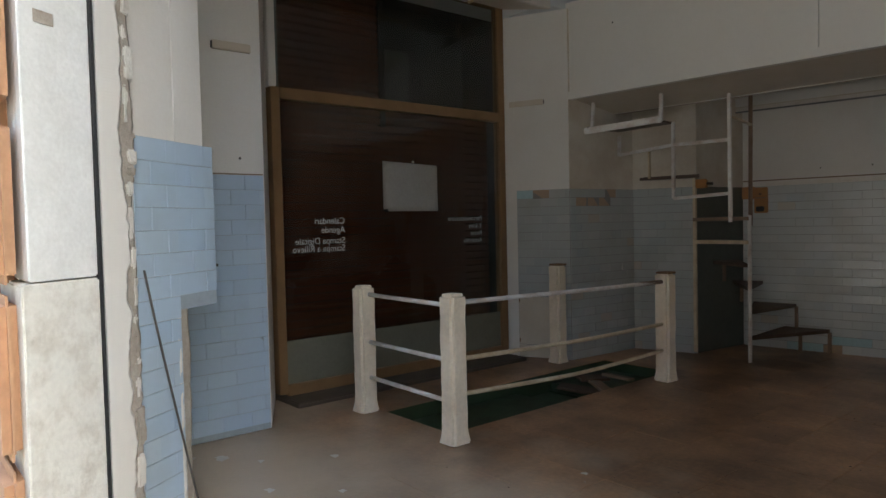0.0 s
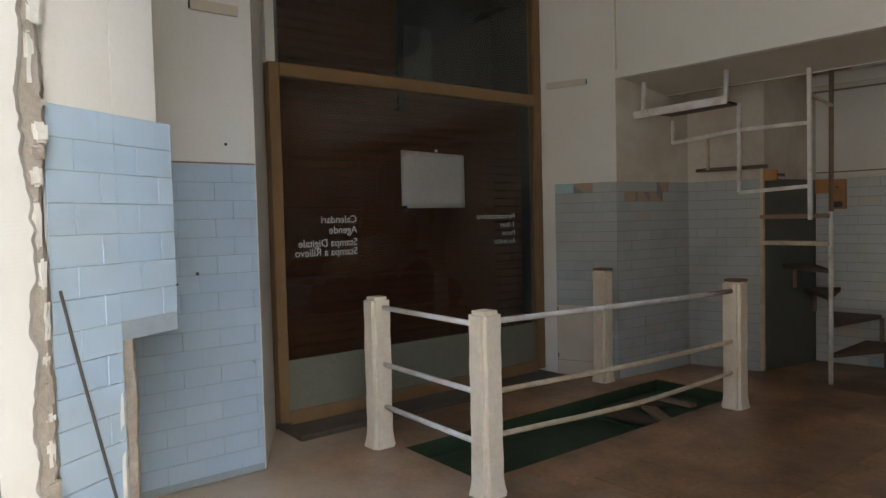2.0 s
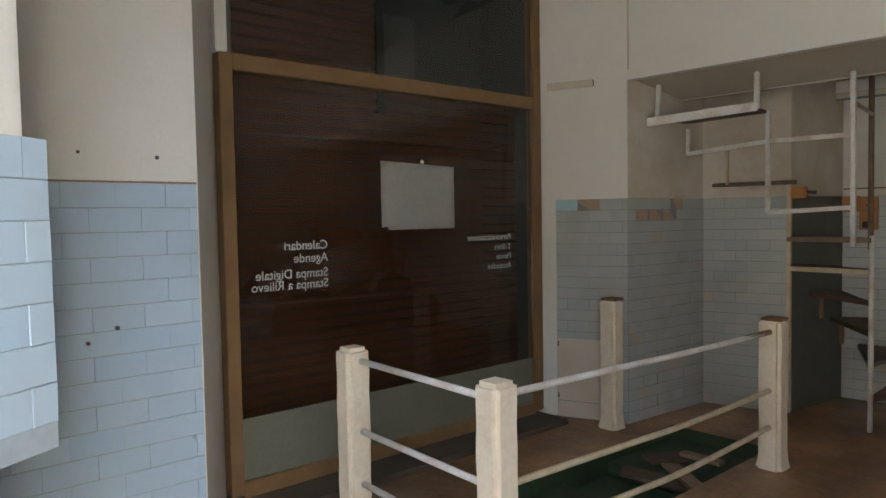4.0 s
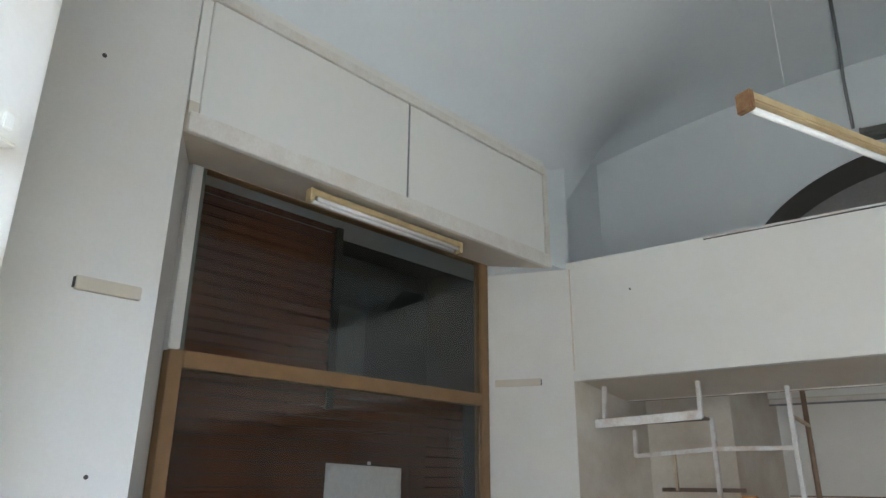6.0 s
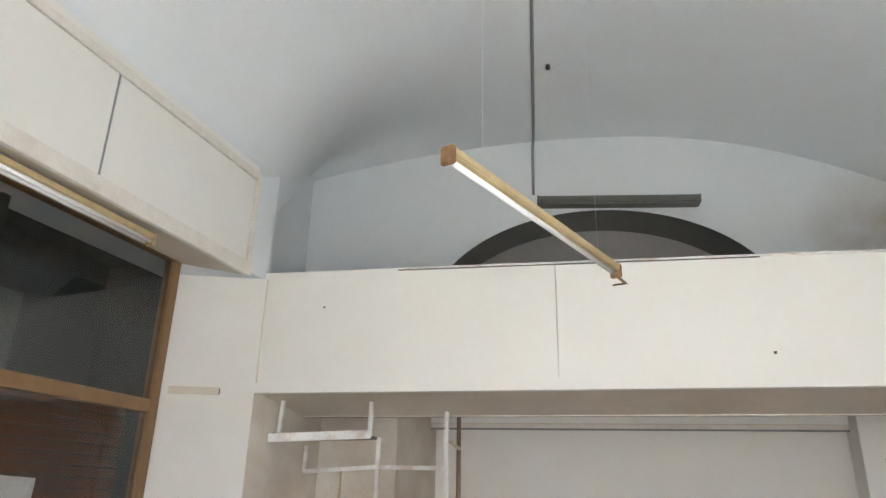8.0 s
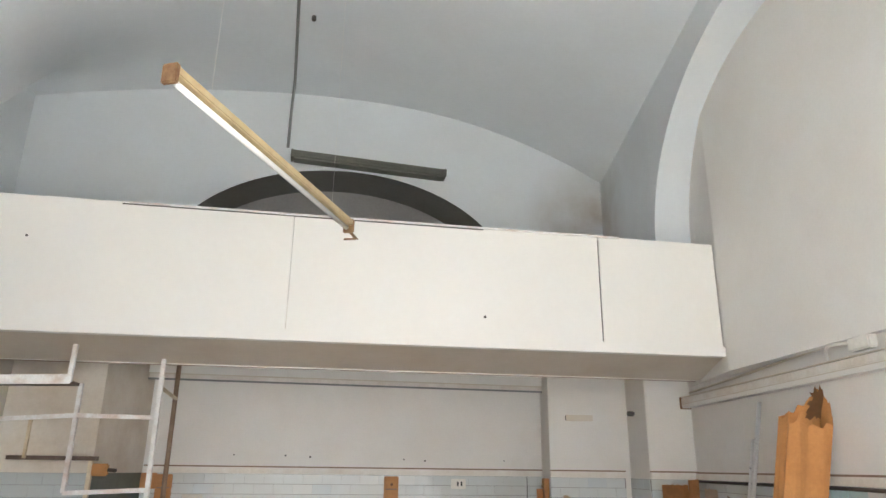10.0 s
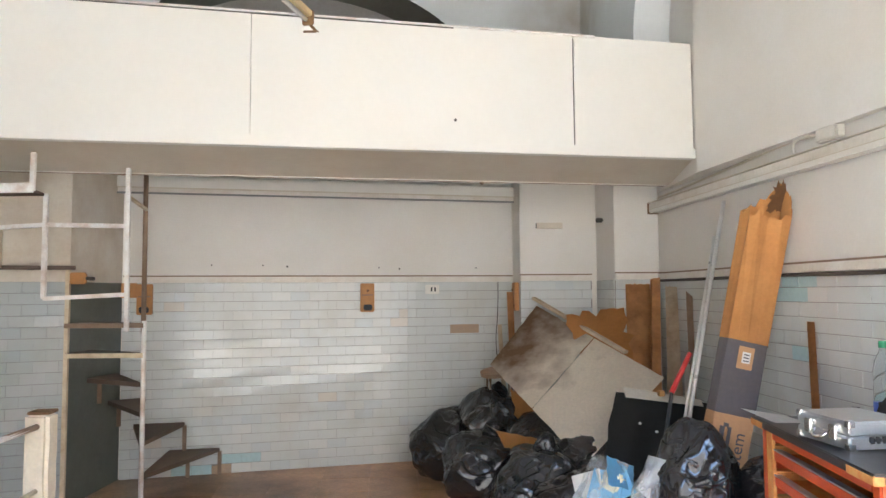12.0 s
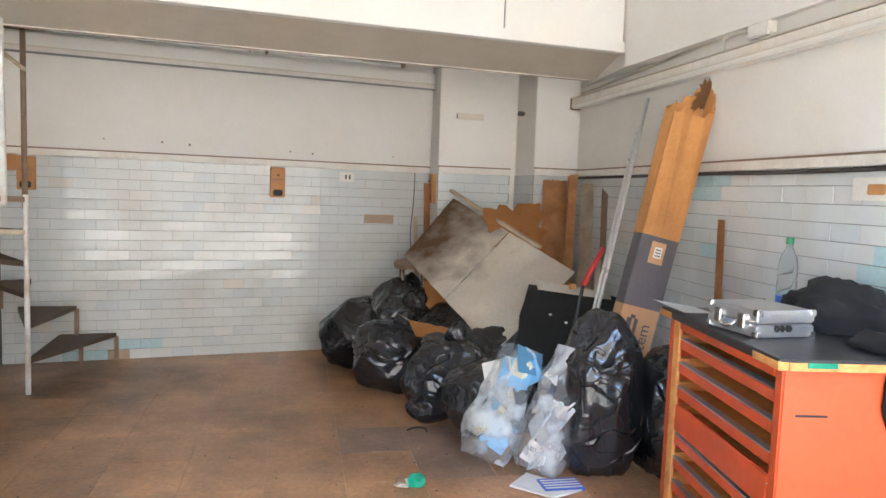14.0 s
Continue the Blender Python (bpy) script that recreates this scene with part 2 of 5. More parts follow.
TUBE = surface("unlit_white_tube", (0.84, 0.84, 0.82), (0.7, 0.68, 0.62), 0.3, 0.2, bump=0)
BATTEN = surface("yellowed_batten", (0.62, 0.50, 0.28), (0.34, 0.20, 0.08), 0.55, 0.45, scale=10, bump=0.15)
RUST = surface("rust", (0.17, 0.085, 0.04), (0.34, 0.23, 0.11), 0.7, 0.85, scale=20, bump=0.6)
DARK_LAMP = surface("grey_green_lamp_housing", (0.15, 0.155, 0.13), (0.10, 0.10, 0.08), 0.5, 0.5, bump=0.1)
CONDUIT = surface("grey_painted_conduit", (0.24, 0.245, 0.24), (0.17, 0.17, 0.16), 0.5, 0.7, bump=0.1)
CABLE = surface("dark_cable", (0.05, 0.045, 0.04), (0.12, 0.10, 0.08), 0.5, 0.6, bump=0.1)
PLASTIC = surface("ivory_plastic", (0.76, 0.74, 0.68), (0.62, 0.54, 0.42), 0.4, 0.4, bump=0.05)
BOX_WOOD = surface("orange_wood_block", (0.50, 0.24, 0.08), (0.34, 0.16, 0.06), 0.6, 0.6, scale=8, bump=0.2)


# ---- building helpers ----
def part(name, bm, material, parent=None, label=""):
    me = bpy.data.meshes.new(name)
    bm.to_mesh(me)
    bm.free()
    me.materials.append(material)
    ob = new(name, me)
    if parent is not None:
        ob.parent = parent
    if label:
        ob["label"] = label
    return ob


def thing(name, label, category, m=None, group="", kind=""):
    ob = new(name)
    ob.empty_display_size = 0.1
    if m is not None:
        ob.matrix_world = m
    return tagged(ob, label, category, group, kind)


def smooth(ob):
    for f in ob.data.polygons:
        f.use_smooth = True
    return ob


def add_box(bm, x0, x1, y0, y1, z0, z1, bevel=0.0, m=None):
    r = bmesh.ops.create_cube(bm, size=1.0, matrix=Matrix.Translation(((x0 + x1) / 2, (y0 + y1) / 2, (z0 + z1) / 2)) @ Matrix.Diagonal((x1 - x0, y1 - y0, z1 - z0, 1)))
    if bevel:
        es = {e for v in r["verts"] for e in v.link_edges}
        rb = bmesh.ops.bevel(bm, geom=list(es), offset=bevel, segments=2, affect="EDGES")
        if m is not None:
            bmesh.ops.transform(bm, matrix=m, verts=list({v for f in rb["faces"] for v in f.verts} | {v for v in r["verts"] if v.is_valid}))
    elif m is not None:
        bmesh.ops.transform(bm, matrix=m, verts=r["verts"])
    return bm


def box(x0, x1, y0, y1, z0, z1, bevel=0.0, m=None):
    return add_box(bmesh.new(), x0, x1, y0, y1, z0, z1, bevel, m)


def prism(pts, z0, z1):
    """An upright solid over a footprint."""
    bm = bmesh.new()
    lo, hi = [bm.verts.new((x, y, z0)) for x, y in pts], [bm.verts.new((x, y, z1)) for x, y in pts]
    bm.faces.new(lo), bm.faces.new(hi)
    for i in range(len(pts)):
        j = (i + 1) % len(pts)
        bm.faces.new((lo[i], lo[j], hi[j], hi[i]))
    bmesh.ops.recalc_face_normals(bm, faces=bm.faces)
    return bm


def wall_between(a, b, thick, z0, z1):
    """A wall from a to b whose seen face is the line, with its thickness to the left of the way."""
    a, b = Vector(a), Vector(b)
    n = Vector((-(b - a).y, (b - a).x)).normalized() * thick
    return prism([a, b, b + n, a + n], z0, z1)


def add_rod(bm, a, b, r, sides=10):
    a, b = Vector(a), Vector(b)
    q = (b - a).to_track_quat("Z", "Y").to_matrix().to_4x4()
    bmesh.ops.create_cone(bm, cap_ends=True, segments=sides, radius1=r, radius2=r, depth=(b - a).length, matrix=Matrix.Translation((a + b) / 2) @ q)
    return bm


def rod(a, b, r, sides=10):
    return add_rod(bmesh.new(), a, b, r, sides)


def add_bar(bm, a, b, w, h=None, bevel=0.0):
    """A square tube or a batten from a to b."""
    a, b = Vector(a), Vector(b)
    d = (b - a)
    y = Vector((0, 0, 1)) if abs(d.normalized().z) < 0.95 else Vector((0, 1, 0))
    x = d.cross(y).normalized()
    y = x.cross(d).normalized()
    m = Matrix((x, y, d.normalized())).transposed().to_4x4()
    m.translation = (a + b) / 2
    return add_box(bm, -w / 2, w / 2, -(h or w) / 2, (h or w) / 2, -d.length / 2, d.length / 2, bevel, m)


def bar(a, b, w, h=None, bevel=0.0):
    return add_bar(bmesh.new(), a, b, w, h, bevel)


def tube_path(name, pts, r, material, parent=None, label=""):
    cu = bpy.data.curves.new(name, "CURVE")
    cu.dimensions, cu.bevel_depth, cu.bevel_resolution = "3D", r, 2
    s = cu.splines.new("NURBS")
    s.points.add(len(pts) - 1)
    for q, p in zip(s.points, pts):
        q.co = (*p, 1)
    s.use_endpoint_u, s.order_u = True, 3
    tmp = bpy.data.objects.new(name, cu)
    me = bpy.data.meshes.new_from_object(tmp)
    bpy.data.objects.remove(tmp)
    me.materials.append(material)
    ob = new(name, me)
    if parent is not None:
        ob.parent = parent
    if label:
        ob["label"] = label
    return smooth(ob)


def structure(name, bm, material, label="", category=""):
    return tagged(part(name, bm, material), label, category, "", "structure")


def lettering(name, words, size, m, material, parent=None, x="LEFT"):
    cu = bpy.data.curves.new(name, "FONT")
    cu.body, cu.size, cu.extrude, cu.align_x, cu.offset = words, size, 0.0006, x, 0.004 * size
    tmp = bpy.data.objects.new(name, cu)
    me = bpy.data.meshes.new_from_object(tmp)
    bpy.data.objects.remove(tmp)
    me.transform(m)
    me.materials.append(material)
    ob = new(name, me)
    if parent is not None:
        ob.parent = parent
    return ob


def splay(p):
    """Lays a jamb drawn square, with its face at x = -3.15, along the slanting cheek of the entrance."""
    s = 2.477 / (3.289 - 0.642 * (p[1] - 0.29))
    return Vector((0.139 - 3.289 * s + p[0] + 3.15, 0.29 + s * (p[1] - 0.29), p[2]))


def back_y(x):
    """The back wall runs askew."""
    return 7.50 + (x + 3.45) * 0.153


FASCIA = pose(-4.371, 5.58, 0, 0, 0, 5.5)
BACK = pose(-3.45, 7.50, 0, 0, 0, math.degrees(math.atan(0.153)))
RIGHT_X, LEFT_X, WIN_X = 1.29, -4.23, -4.85
TILE_TOP = 1.70


# ---- ceiling: a shallow barrel vault, cut by an arched recess in the side wall ----
SIDE_X = 0.92


def vault(x, y):
    if x > SIDE_X:
        r = abs(y - 4.95) / 1.7
        return 3.65 + 1.22 * math.sqrt(1 - r * r) if r < 1 else (3.65 if y < 4.95 else 2.9)
    d = x + 1.95
    if d > 0:
        return 5.55 - (0.70 - 0.11 * min(3.0, max(0.0, 8 - y))) * (d / 2.87) ** 2.2
    s = min(1.0, max(0.0, (y - 5.2) / 1.9))
    s = s * s * (3 - 2 * s)
    haunch = 3.8 + 1.75 * math.sqrt(max(0.0, 1 - (d / 2.4) ** 2))
    return (1 - s) * haunch + s * (5.55 - 0.35 * (d / 2.95) ** 2)


bm = bmesh.new()
xs = sorted([-5.0 + (SIDE_X + 5.0) * i / 150 for i in range(151)] + [SIDE_X + 0.002, 1.0, 1.1, 1.2, 1.3, 1.45])
ys = sorted([0.6 + 0.05 * j for j in range(161)] + [3.249, 3.251, 3.26, 6.62, 6.64, 6.649, 6.651])
grid = [[bm.verts.new((x, y, vault(x, y))) for y in ys] for x in xs]
for a, b in zip(grid, grid[1:]):
    for j in range(len(ys) - 1):
        bm.faces.new((a[j], a[j + 1], b[j + 1], b[j]))
top = bmesh.ops.extrude_face_region(bm, geom=list(bm.faces))
for v in top["geom"]:
    if isinstance(v, bmesh.types.BMVert):
        v.co.z = 6.2
bmesh.ops.recalc_face_normals(bm, faces=bm.faces)
ceiling = structure("ceiling", bm, PLASTER_BLUE, "pale blue limewashed vaulted ceiling with an arched recess", "ceiling")
smooth(ceiling)
ceiling.data.set_sharp_from_angle(angle=radians(28))

# ---- floor, with the stairwell pit, and the street outside ----
PIT = (-4.02, -3.28, 3.16, 5.80)
bm = bmesh.new()
for x0, x1, y0, y1 in ((-5.1, PIT[0], 0.72, 8.7), (PIT[1], 1.5, 0.72, 8.7), (PIT[0], PIT[1], 0.72, PIT[2]), (PIT[0], PIT[1], PIT[3], 8.7)):
    add_box(bm, x0, x1, y0, y1, -0.0115, -0.006)
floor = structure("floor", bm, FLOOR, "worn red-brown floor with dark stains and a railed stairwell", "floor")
ground = structure("ground", box(-60, 60, -60, 0.70, -0.3, -0.03), surface("street_paving", (0.21, 0.195, 0.175), None, 0.5, 0.9, scale=2, bump=0.4), "grey street outside the entrance", "street")
pit = thing("stairwell_pit", "dark stairwell pit with green-painted walls", "stairwell", kind="structure")
a, b, c, d = PIT
part("pit_wall", box(a - 0.1, a, c, d, -1.9, -0.012), PIT_GREEN, pit)
part("pit_wall", box(b, b + 0.1, c, d, -1.9, -0.012), PIT_GREEN, pit)
part("pit_wall", box(a - 0.1, b + 0.1, c - 0.1, c, -1.9, -0.012), PIT_GREEN, pit)
part("pit_wall", box(a - 0.1, b + 0.1, d, d + 0.1, -1.9, -0.012), PIT_GREEN, pit)
part("pit_floor", box(a - 0.1, b + 0.1, c - 0.1, d + 0.1, -2.0, -1.9), PIT_GREEN, pit)
part("pit_cover", box(a, b, c, 4.55, -0.16, -0.12, 0.006), PIT_GREEN, pit, "sunken green-painted board cover")
part("pit_cover", box(a, b, 4.55, 5.0, -0.22, -0.18, 0.006), PIT_GREEN, pit)
part("pit_cover", box(a, b, 5.0, d, -0.16, -0.10, 0.006), PIT_GREEN, pit)
part("pit_beam", box(a, b, 4.5, 4.58, -0.26, -0.16), PIT_GREEN, pit)
part("pit_beam", box(a, b, 4.97, 5.05, -0.26, -0.16), PIT_GREEN, pit)

# ---- walls ----
wall_left = structure("wall_left", wall_between((LEFT_X, 2.34), (LEFT_X, 1.0), -0.9, 0, 6), PLASTER, "white plaster side wall over pale blue tiles", "wall")
wall_pier = structure("wall_pier", bmesh.new(), PLASTER, "entrance pier with pale blue tiles under white plaster", "wall")
part("pier_core", box(-4.25, -3.15, 1.19, 1.385, 0, 6, 0.004), PLASTER, wall_pier)
part("pier_upper", box(-4.25, -3.152, 1.385, 1.525, 1.02, 6, 0.006), PLASTER, wall_pier)
part("pier_tile_backing", box(-4.25, -3.156, 1.525, 1.565, 1.02, 1.77, 0.004), GROUT, wall_pier)
# splayed niche of the shop window
wall_niche = structure("wall_niche", wall_between((WIN_X - 0.1, 2.72), (LEFT_X, 2.342), -0.25, 0, 6), PLASTER, "splayed window reveal of cream plaster", "wall")
wall_reveal = structure("wall_reveal", wall_between((-4.24, 5.57), (WIN_X - 0.1, 5.25), -0.25, 0, 3.46), PLASTER, "splayed reveal, tiled below cream plaster", "wall")
wall_side = structure("wall_side", wall_between((-4.17, 6.53), (-4.24, 5.57), -0.6, 0, 3.46), PLASTER_DIRTY, "side wall beneath the mezzanine", "wall")
wall_stub = structure("wall_stub", prism([(-4.17, 6.53), (-3.54, 6.71), (-3.45, 7.50), (-3.45, 7.9), (-4.9, 7.9), (-4.9, 6.53)], 0, 2.71), PLASTER_DIRTY, "projecting wall beside the spiral stair", "wall")
wall_upper_left = structure("wall_upper_left", prism([(-4.27, 5.29), (-4.27, 5.63), (-4.95, 5.63), (-4.95, 5.29)], 3.46, 6), PLASTER_BLUE, "white vault pier above the reveal", "wall")
wall_alcove = structure("wall_alcove", box(-5.2, -4.9, 5.6, 8.6, 2.72, 6), PLASTER_BLUE, "pale wall of the mezzanine alcove", "wall")
wall_over_window = structure("wall_over_window", box(-5.3, -4.86, 2.3, 5.7, 3.58, 6), PLASTER_BLUE, "pale wall above the shop window", "wall")
# Added wedge closes the gap between the side wall and the parapet's end
wall_swell = structure("wall_swell", prism([(1.291, 7.2), (1.165, 6.08), (1.291, 3.4)], 2.47, 6), PLASTER, "added wedge thickening the side wall to the parapet's end", "wall")
wall_right = structure("wall_right", box(RIGHT_X, RIGHT_X + 0.4, 0.72, 8.6, 0, 6), PLASTER, "white plaster side wall over pale tiles", "wall")

# back wall: lower part and, over the mezzanine, a wall with a deep arched niche
wall_back = structure("wall_back", box(-0.02, 4.9, 0, 0.5, 0, 2.74, m=BACK), PLASTER, "back wall with white tiles under cream plaster", "wall")
bm = bmesh.new()
NICHE_C, NICHE_W, NICHE_Z, NICHE_H, DEEP = 1.62, 1.75, 3.55, 1.15, 0.58


def arch_z(u):
    return NICHE_Z + NICHE_H * math.sqrt(max(0, 1 - ((u - NICHE_C) / NICHE_W) ** 2)) if abs(u - NICHE_C) < NICHE_W else 0


arch, inner = bmesh.new(), bmesh.new()
us = [-1.6 + 0.05 * i for i in range(130)]
for u0, u1 in zip(us, us[1:]):
    lo = [max(2.72, arch_z(u)) for u in (u0, u1)]
    bm.faces.new([bm.verts.new(BACK @ Vector(p)) for p in ((u0, 0, lo[0]), (u1, 0, lo[1]), (u1, 0, 6), (u0, 0, 6))])
    if max(arch_z(u0), arch_z(u1)) > 0:
        arch.faces.new([arch.verts.new(BACK @ Vector(p)) for p in ((u0, 0, lo[0]), (u0, DEEP, lo[0]), (u1, DEEP, lo[1]), (u1, 0, lo[1]))])
        inner.faces.new([inner.verts.new(BACK @ Vector(p)) for p in ((u0, DEEP, 2.72), (u1, DEEP, 2.72), (u1, DEEP, lo[1]), (u0, DEEP, lo[0]))])
bmesh.ops.remove_doubles(bm, verts=bm.verts, dist=0.001)
wall_back_upper = structure("wall_back_upper", bm, PLASTER_BLUE, "white lunette wall with a deep arched niche", "wall")
smooth(part("arch_soffit", arch, NICHE_GREY, wall_back_upper, "dark grey arch soffit"))
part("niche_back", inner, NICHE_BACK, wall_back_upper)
part("outer_skin", box(-1.6, 4.9, DEEP + 0.05, DEEP + 0.35, 2.72, 6, m=BACK), PLASTER_BLUE, wall_back_upper)
pilaster_1 = structure("pilaster_1", box(0.14, 0.884, 7.65, 8.3, 0, 2.72, 0.006), PLASTER, "white plaster pilaster on the back wall", "pilaster")
pilaster_2 = structure("pilaster_2", box(0.885, RIGHT_X, 7.13, 8.3, 0, 2.72, 0.006), PLASTER, "white corner pilaster", "pilaster")

# facade round the opening, and an added house front that closes the view behind
facade = structure("facade", bmesh.new(), STONE, "orange rusticated stone street front", "facade")
part("masonry", prism([(-9, 0.66), (-2.85, 0.66), (-3.25, 1.19), (-9, 1.19)], -0.1, 9), STONE, facade)
part("masonry", box(RIGHT_X + 0.002, 7, 0.72, 1.19, -0.1, 9), STONE, facade)
# Not in view; its height trims the sky light that comes in
part("lintel", box(-3.62, RIGHT_X, 0.74, 1.18, 3.7, 9), STONE, facade)
for k in range(6):
    part("stone_block", box(-4.3, -3.19, 0.66, 0.74, -0.03 + 0.62 * k, 0.55 + 0.62 * k, 0.035), STONE, facade)
# Not in view; height and tone set how much daylight reaches the room
house = structure("house_opposite", box(-20, 34, -8.5, -8.0, -0.1, 8.2), surface("pale_render", (0.44, 0.40, 0.35), None, 0.4, 0.9, scale=1, bump=0.2), "unseen plain house front added across the street", "house")


# ---- mezzanine: boarded parapet, soffit, slab ----
mezzanine = thing("mezzanine", "white boarded mezzanine parapet with a stained soffit", "mezzanine", FASCIA, kind="structure")
for u0, u1, dv in ((-0.09, 2.362, 0.0), (2.366, 4.622, 0.003), (4.634, 5.56, 0.008)):
    bm = box(u0, u1, dv, dv + 0.03, 2.648, 3.5, 0.003)
    for v in bm.verts:
        if v.co.z > 3.4:
            v.co.z += 0.02 - 0.012 * v.co.x
    part("parapet_panel", bm, PANEL_WHITE, mezzanine)
part("dark_joint", box(4.62, 4.636, 0.02, 0.028, 2.65, 3.44), CABLE, mezzanine)
part("lower_lip", box(-0.09, 5.56, -0.022, 0.05, 2.575, 2.65, 0.004), PANEL_WHITE, mezzanine)
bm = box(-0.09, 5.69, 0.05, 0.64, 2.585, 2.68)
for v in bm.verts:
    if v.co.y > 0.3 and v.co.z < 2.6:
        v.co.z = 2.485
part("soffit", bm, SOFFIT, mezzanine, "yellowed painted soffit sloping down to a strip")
part("soffit_edge", box(0.0, 5.66, 0.64, 0.655, 2.478, 2.66, 0.002), TRIM_WHITE, mezzanine)
part("edge_line", box(0.0, 5.66, 0.655, 0.665, 2.474, 2.50), METAL_BROWN, mezzanine, "dark edge strip")
# Dark strip stands in for the shadow line below the white top strip
part("dark_top_edge", box(1.15, 3.7, -0.003, 0.05, 3.499, 3.506, m=pose(0, 0, 0, 0, 0.69, 0)), CABLE, mezzanine)
part("top_strip", box(1.15, 4.75, -0.012, 0.06, 3.507, 3.52, m=pose(0, 0, 0, 0, 0.69, 0)), METAL_WHITE, mezzanine)
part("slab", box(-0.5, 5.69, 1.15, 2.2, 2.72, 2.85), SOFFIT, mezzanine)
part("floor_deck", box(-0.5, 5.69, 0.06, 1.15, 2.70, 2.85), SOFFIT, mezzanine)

# ---- shop window ----
window_1 = thing("window_1", "tall brown-framed shop window with a dark shuttered interior", "window", kind="structure")
part("stile", box(WIN_X - 0.06, WIN_X + 0.03, 2.70, 2.775, 0.05, 2.49, 0.005), FRAME_WOOD, window_1)
part("plastered_jamb", box(WIN_X - 0.06, WIN_X + 0.02, 2.69, 2.755, 2.492, 3.60, 0.006), PLASTER, window_1, "white plaster over the upper frame")
part("thin_stile", box(WIN_X - 0.05, WIN_X + 0.01, 2.755, 2.778, 2.49, 3.56), STAIR_PANEL, window_1)
part("stile", box(WIN_X - 0.06, WIN_X + 0.03, 5.185, 5.27, 0.05, 3.60, 0.005), FRAME_WOOD, window_1)
part("transom", box(WIN_X - 0.06, WIN_X + 0.035, 2.775, 5.185, 2.40, 2.49, 0.005), FRAME_WOOD, window_1)
part("head", box(WIN_X - 0.06, WIN_X + 0.03, 2.775, 5.185, 3.54, 3.60, 0.005), FRAME_WOOD, window_1)
part("bottom_rail", box(WIN_X - 0.06, WIN_X + 0.03, 2.775, 5.185, 0.03, 0.12, 0.005), FRAME_WOOD, window_1)
part("low_panel", box(WIN_X - 0.02, WIN_X - 0.005, 2.775, 5.185, 0.12, 0.47), LOW_PANEL, window_1)
part("sill", box(WIN_X - 0.3, WIN_X + 0.30, 2.72, 5.25, -0.02, 0.03, 0.01), surface("dark_stone_sill", (0.10, 0.08, 0.06), None, 0.5, 0.6), window_1)
GLASS = glassy("window_glass", (0.85, 0.87, 0.85), 0.01)
for z0, z1 in ((0.47, 2.40), (2.49, 3.54)):
    g = part("pane", box(WIN_X - 0.006, WIN_X, 2.776, 5.184, z0, z1), GLASS, window_1)
    g.visible_shadow = False
# roller shutter outside the glass: slats behind the left half above, all across below
for k in range(49):
    z = 0.3 + 0.072 * k
    part("slat", box(WIN_X - 0.30, WIN_X - 0.27, 2.6, 3.93 if z > 2.43 else 5.3, z, z + 0.064, 0.01), SHUTTER_BROWN, window_1)
part("shutter_edge", box(WIN_X - 0.32, WIN_X - 0.26, 3.93, 3.99, 2.3, 3.7), surface("dark_post", (0.05, 0.055, 0.05), None), window_1)
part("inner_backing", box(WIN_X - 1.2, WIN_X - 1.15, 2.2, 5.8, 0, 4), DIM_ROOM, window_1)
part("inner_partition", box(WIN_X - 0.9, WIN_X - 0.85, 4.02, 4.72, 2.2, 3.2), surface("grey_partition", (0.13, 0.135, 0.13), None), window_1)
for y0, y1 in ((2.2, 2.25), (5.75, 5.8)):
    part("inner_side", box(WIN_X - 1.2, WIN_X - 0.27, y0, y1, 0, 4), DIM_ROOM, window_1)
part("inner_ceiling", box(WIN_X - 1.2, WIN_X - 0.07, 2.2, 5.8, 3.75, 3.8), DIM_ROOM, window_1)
part("inner_floor", box(WIN_X - 1.2, WIN_X - 0.07, 2.2, 5.8, -0.05, 0), SHUTTER_BROWN, window_1)

# vinyl words face the street, so they read backwards from inside
words = thing("window_lettering", "white vinyl words stuck on the glass, read from behind", "lettering", kind="structure")
mirror = Matrix.Translation((WIN_X + 0.002, 0, 0)) @ pose(0, 0, 0, 90, 0, 90) @ Matrix.Diagonal((-1, 1, 1, 1))


def word(text, y, z, size):
    lettering("word", text, size, Matrix.Translation((0, y, z)) @ mirror, LETTER, words)


for text, z in (("Calendari", 1.405), ("Agende", 1.33), ("Stampa Digitale", 1.24), ("Stampa a Rilievo", 1.175)):
    word(text, 3.355, z, 0.075)
for text, z in (("Personalizzazione", 1.41), ("T-Shirt", 1.335), ("Penne", 1.265), ("Accendini", 1.195)):
    word(text, 4.945, z, 0.062)

# sheet of paper taped to the pane
bm = bmesh.new()
pv = [[bm.verts.new((WIN_X + 0.006 + 0.006 * noise.noise((i * 0.7, j * 0.9, 3)), 3.755 + 0.635 * i / 10 - (0.012 if i == 10 else 0), 1.505 + 0.445 * j / 8 + (0.02 if (i < 1 and j < 1) else 0) - 0.02 * i / 10 * (1 if j > 7 else 0))) for j in range(9)] for i in range(11)]
for i in range(10):
    for j in range(8):
        bm.faces.new((pv[i][j], pv[i + 1][j], pv[i + 1][j + 1], pv[i][j + 1]))
bmesh.ops.solidify(bm, geom=list(bm.faces), thickness=0.001)
paper_sheet = tagged(smooth(part("paper_sheet", bm, PAPER)), "blank white paper sheet taped to the dark window", "paper")
part("tape", box(WIN_X + 0.008, WIN_X + 0.012, 3.77, 3.80, 1.495, 1.525), BLACK, paper_sheet)
part("tape", box(WIN_X + 0.008, WIN_X + 0.012, 4.08, 4.105, 1.945, 1.965), PLASTIC, paper_sheet)

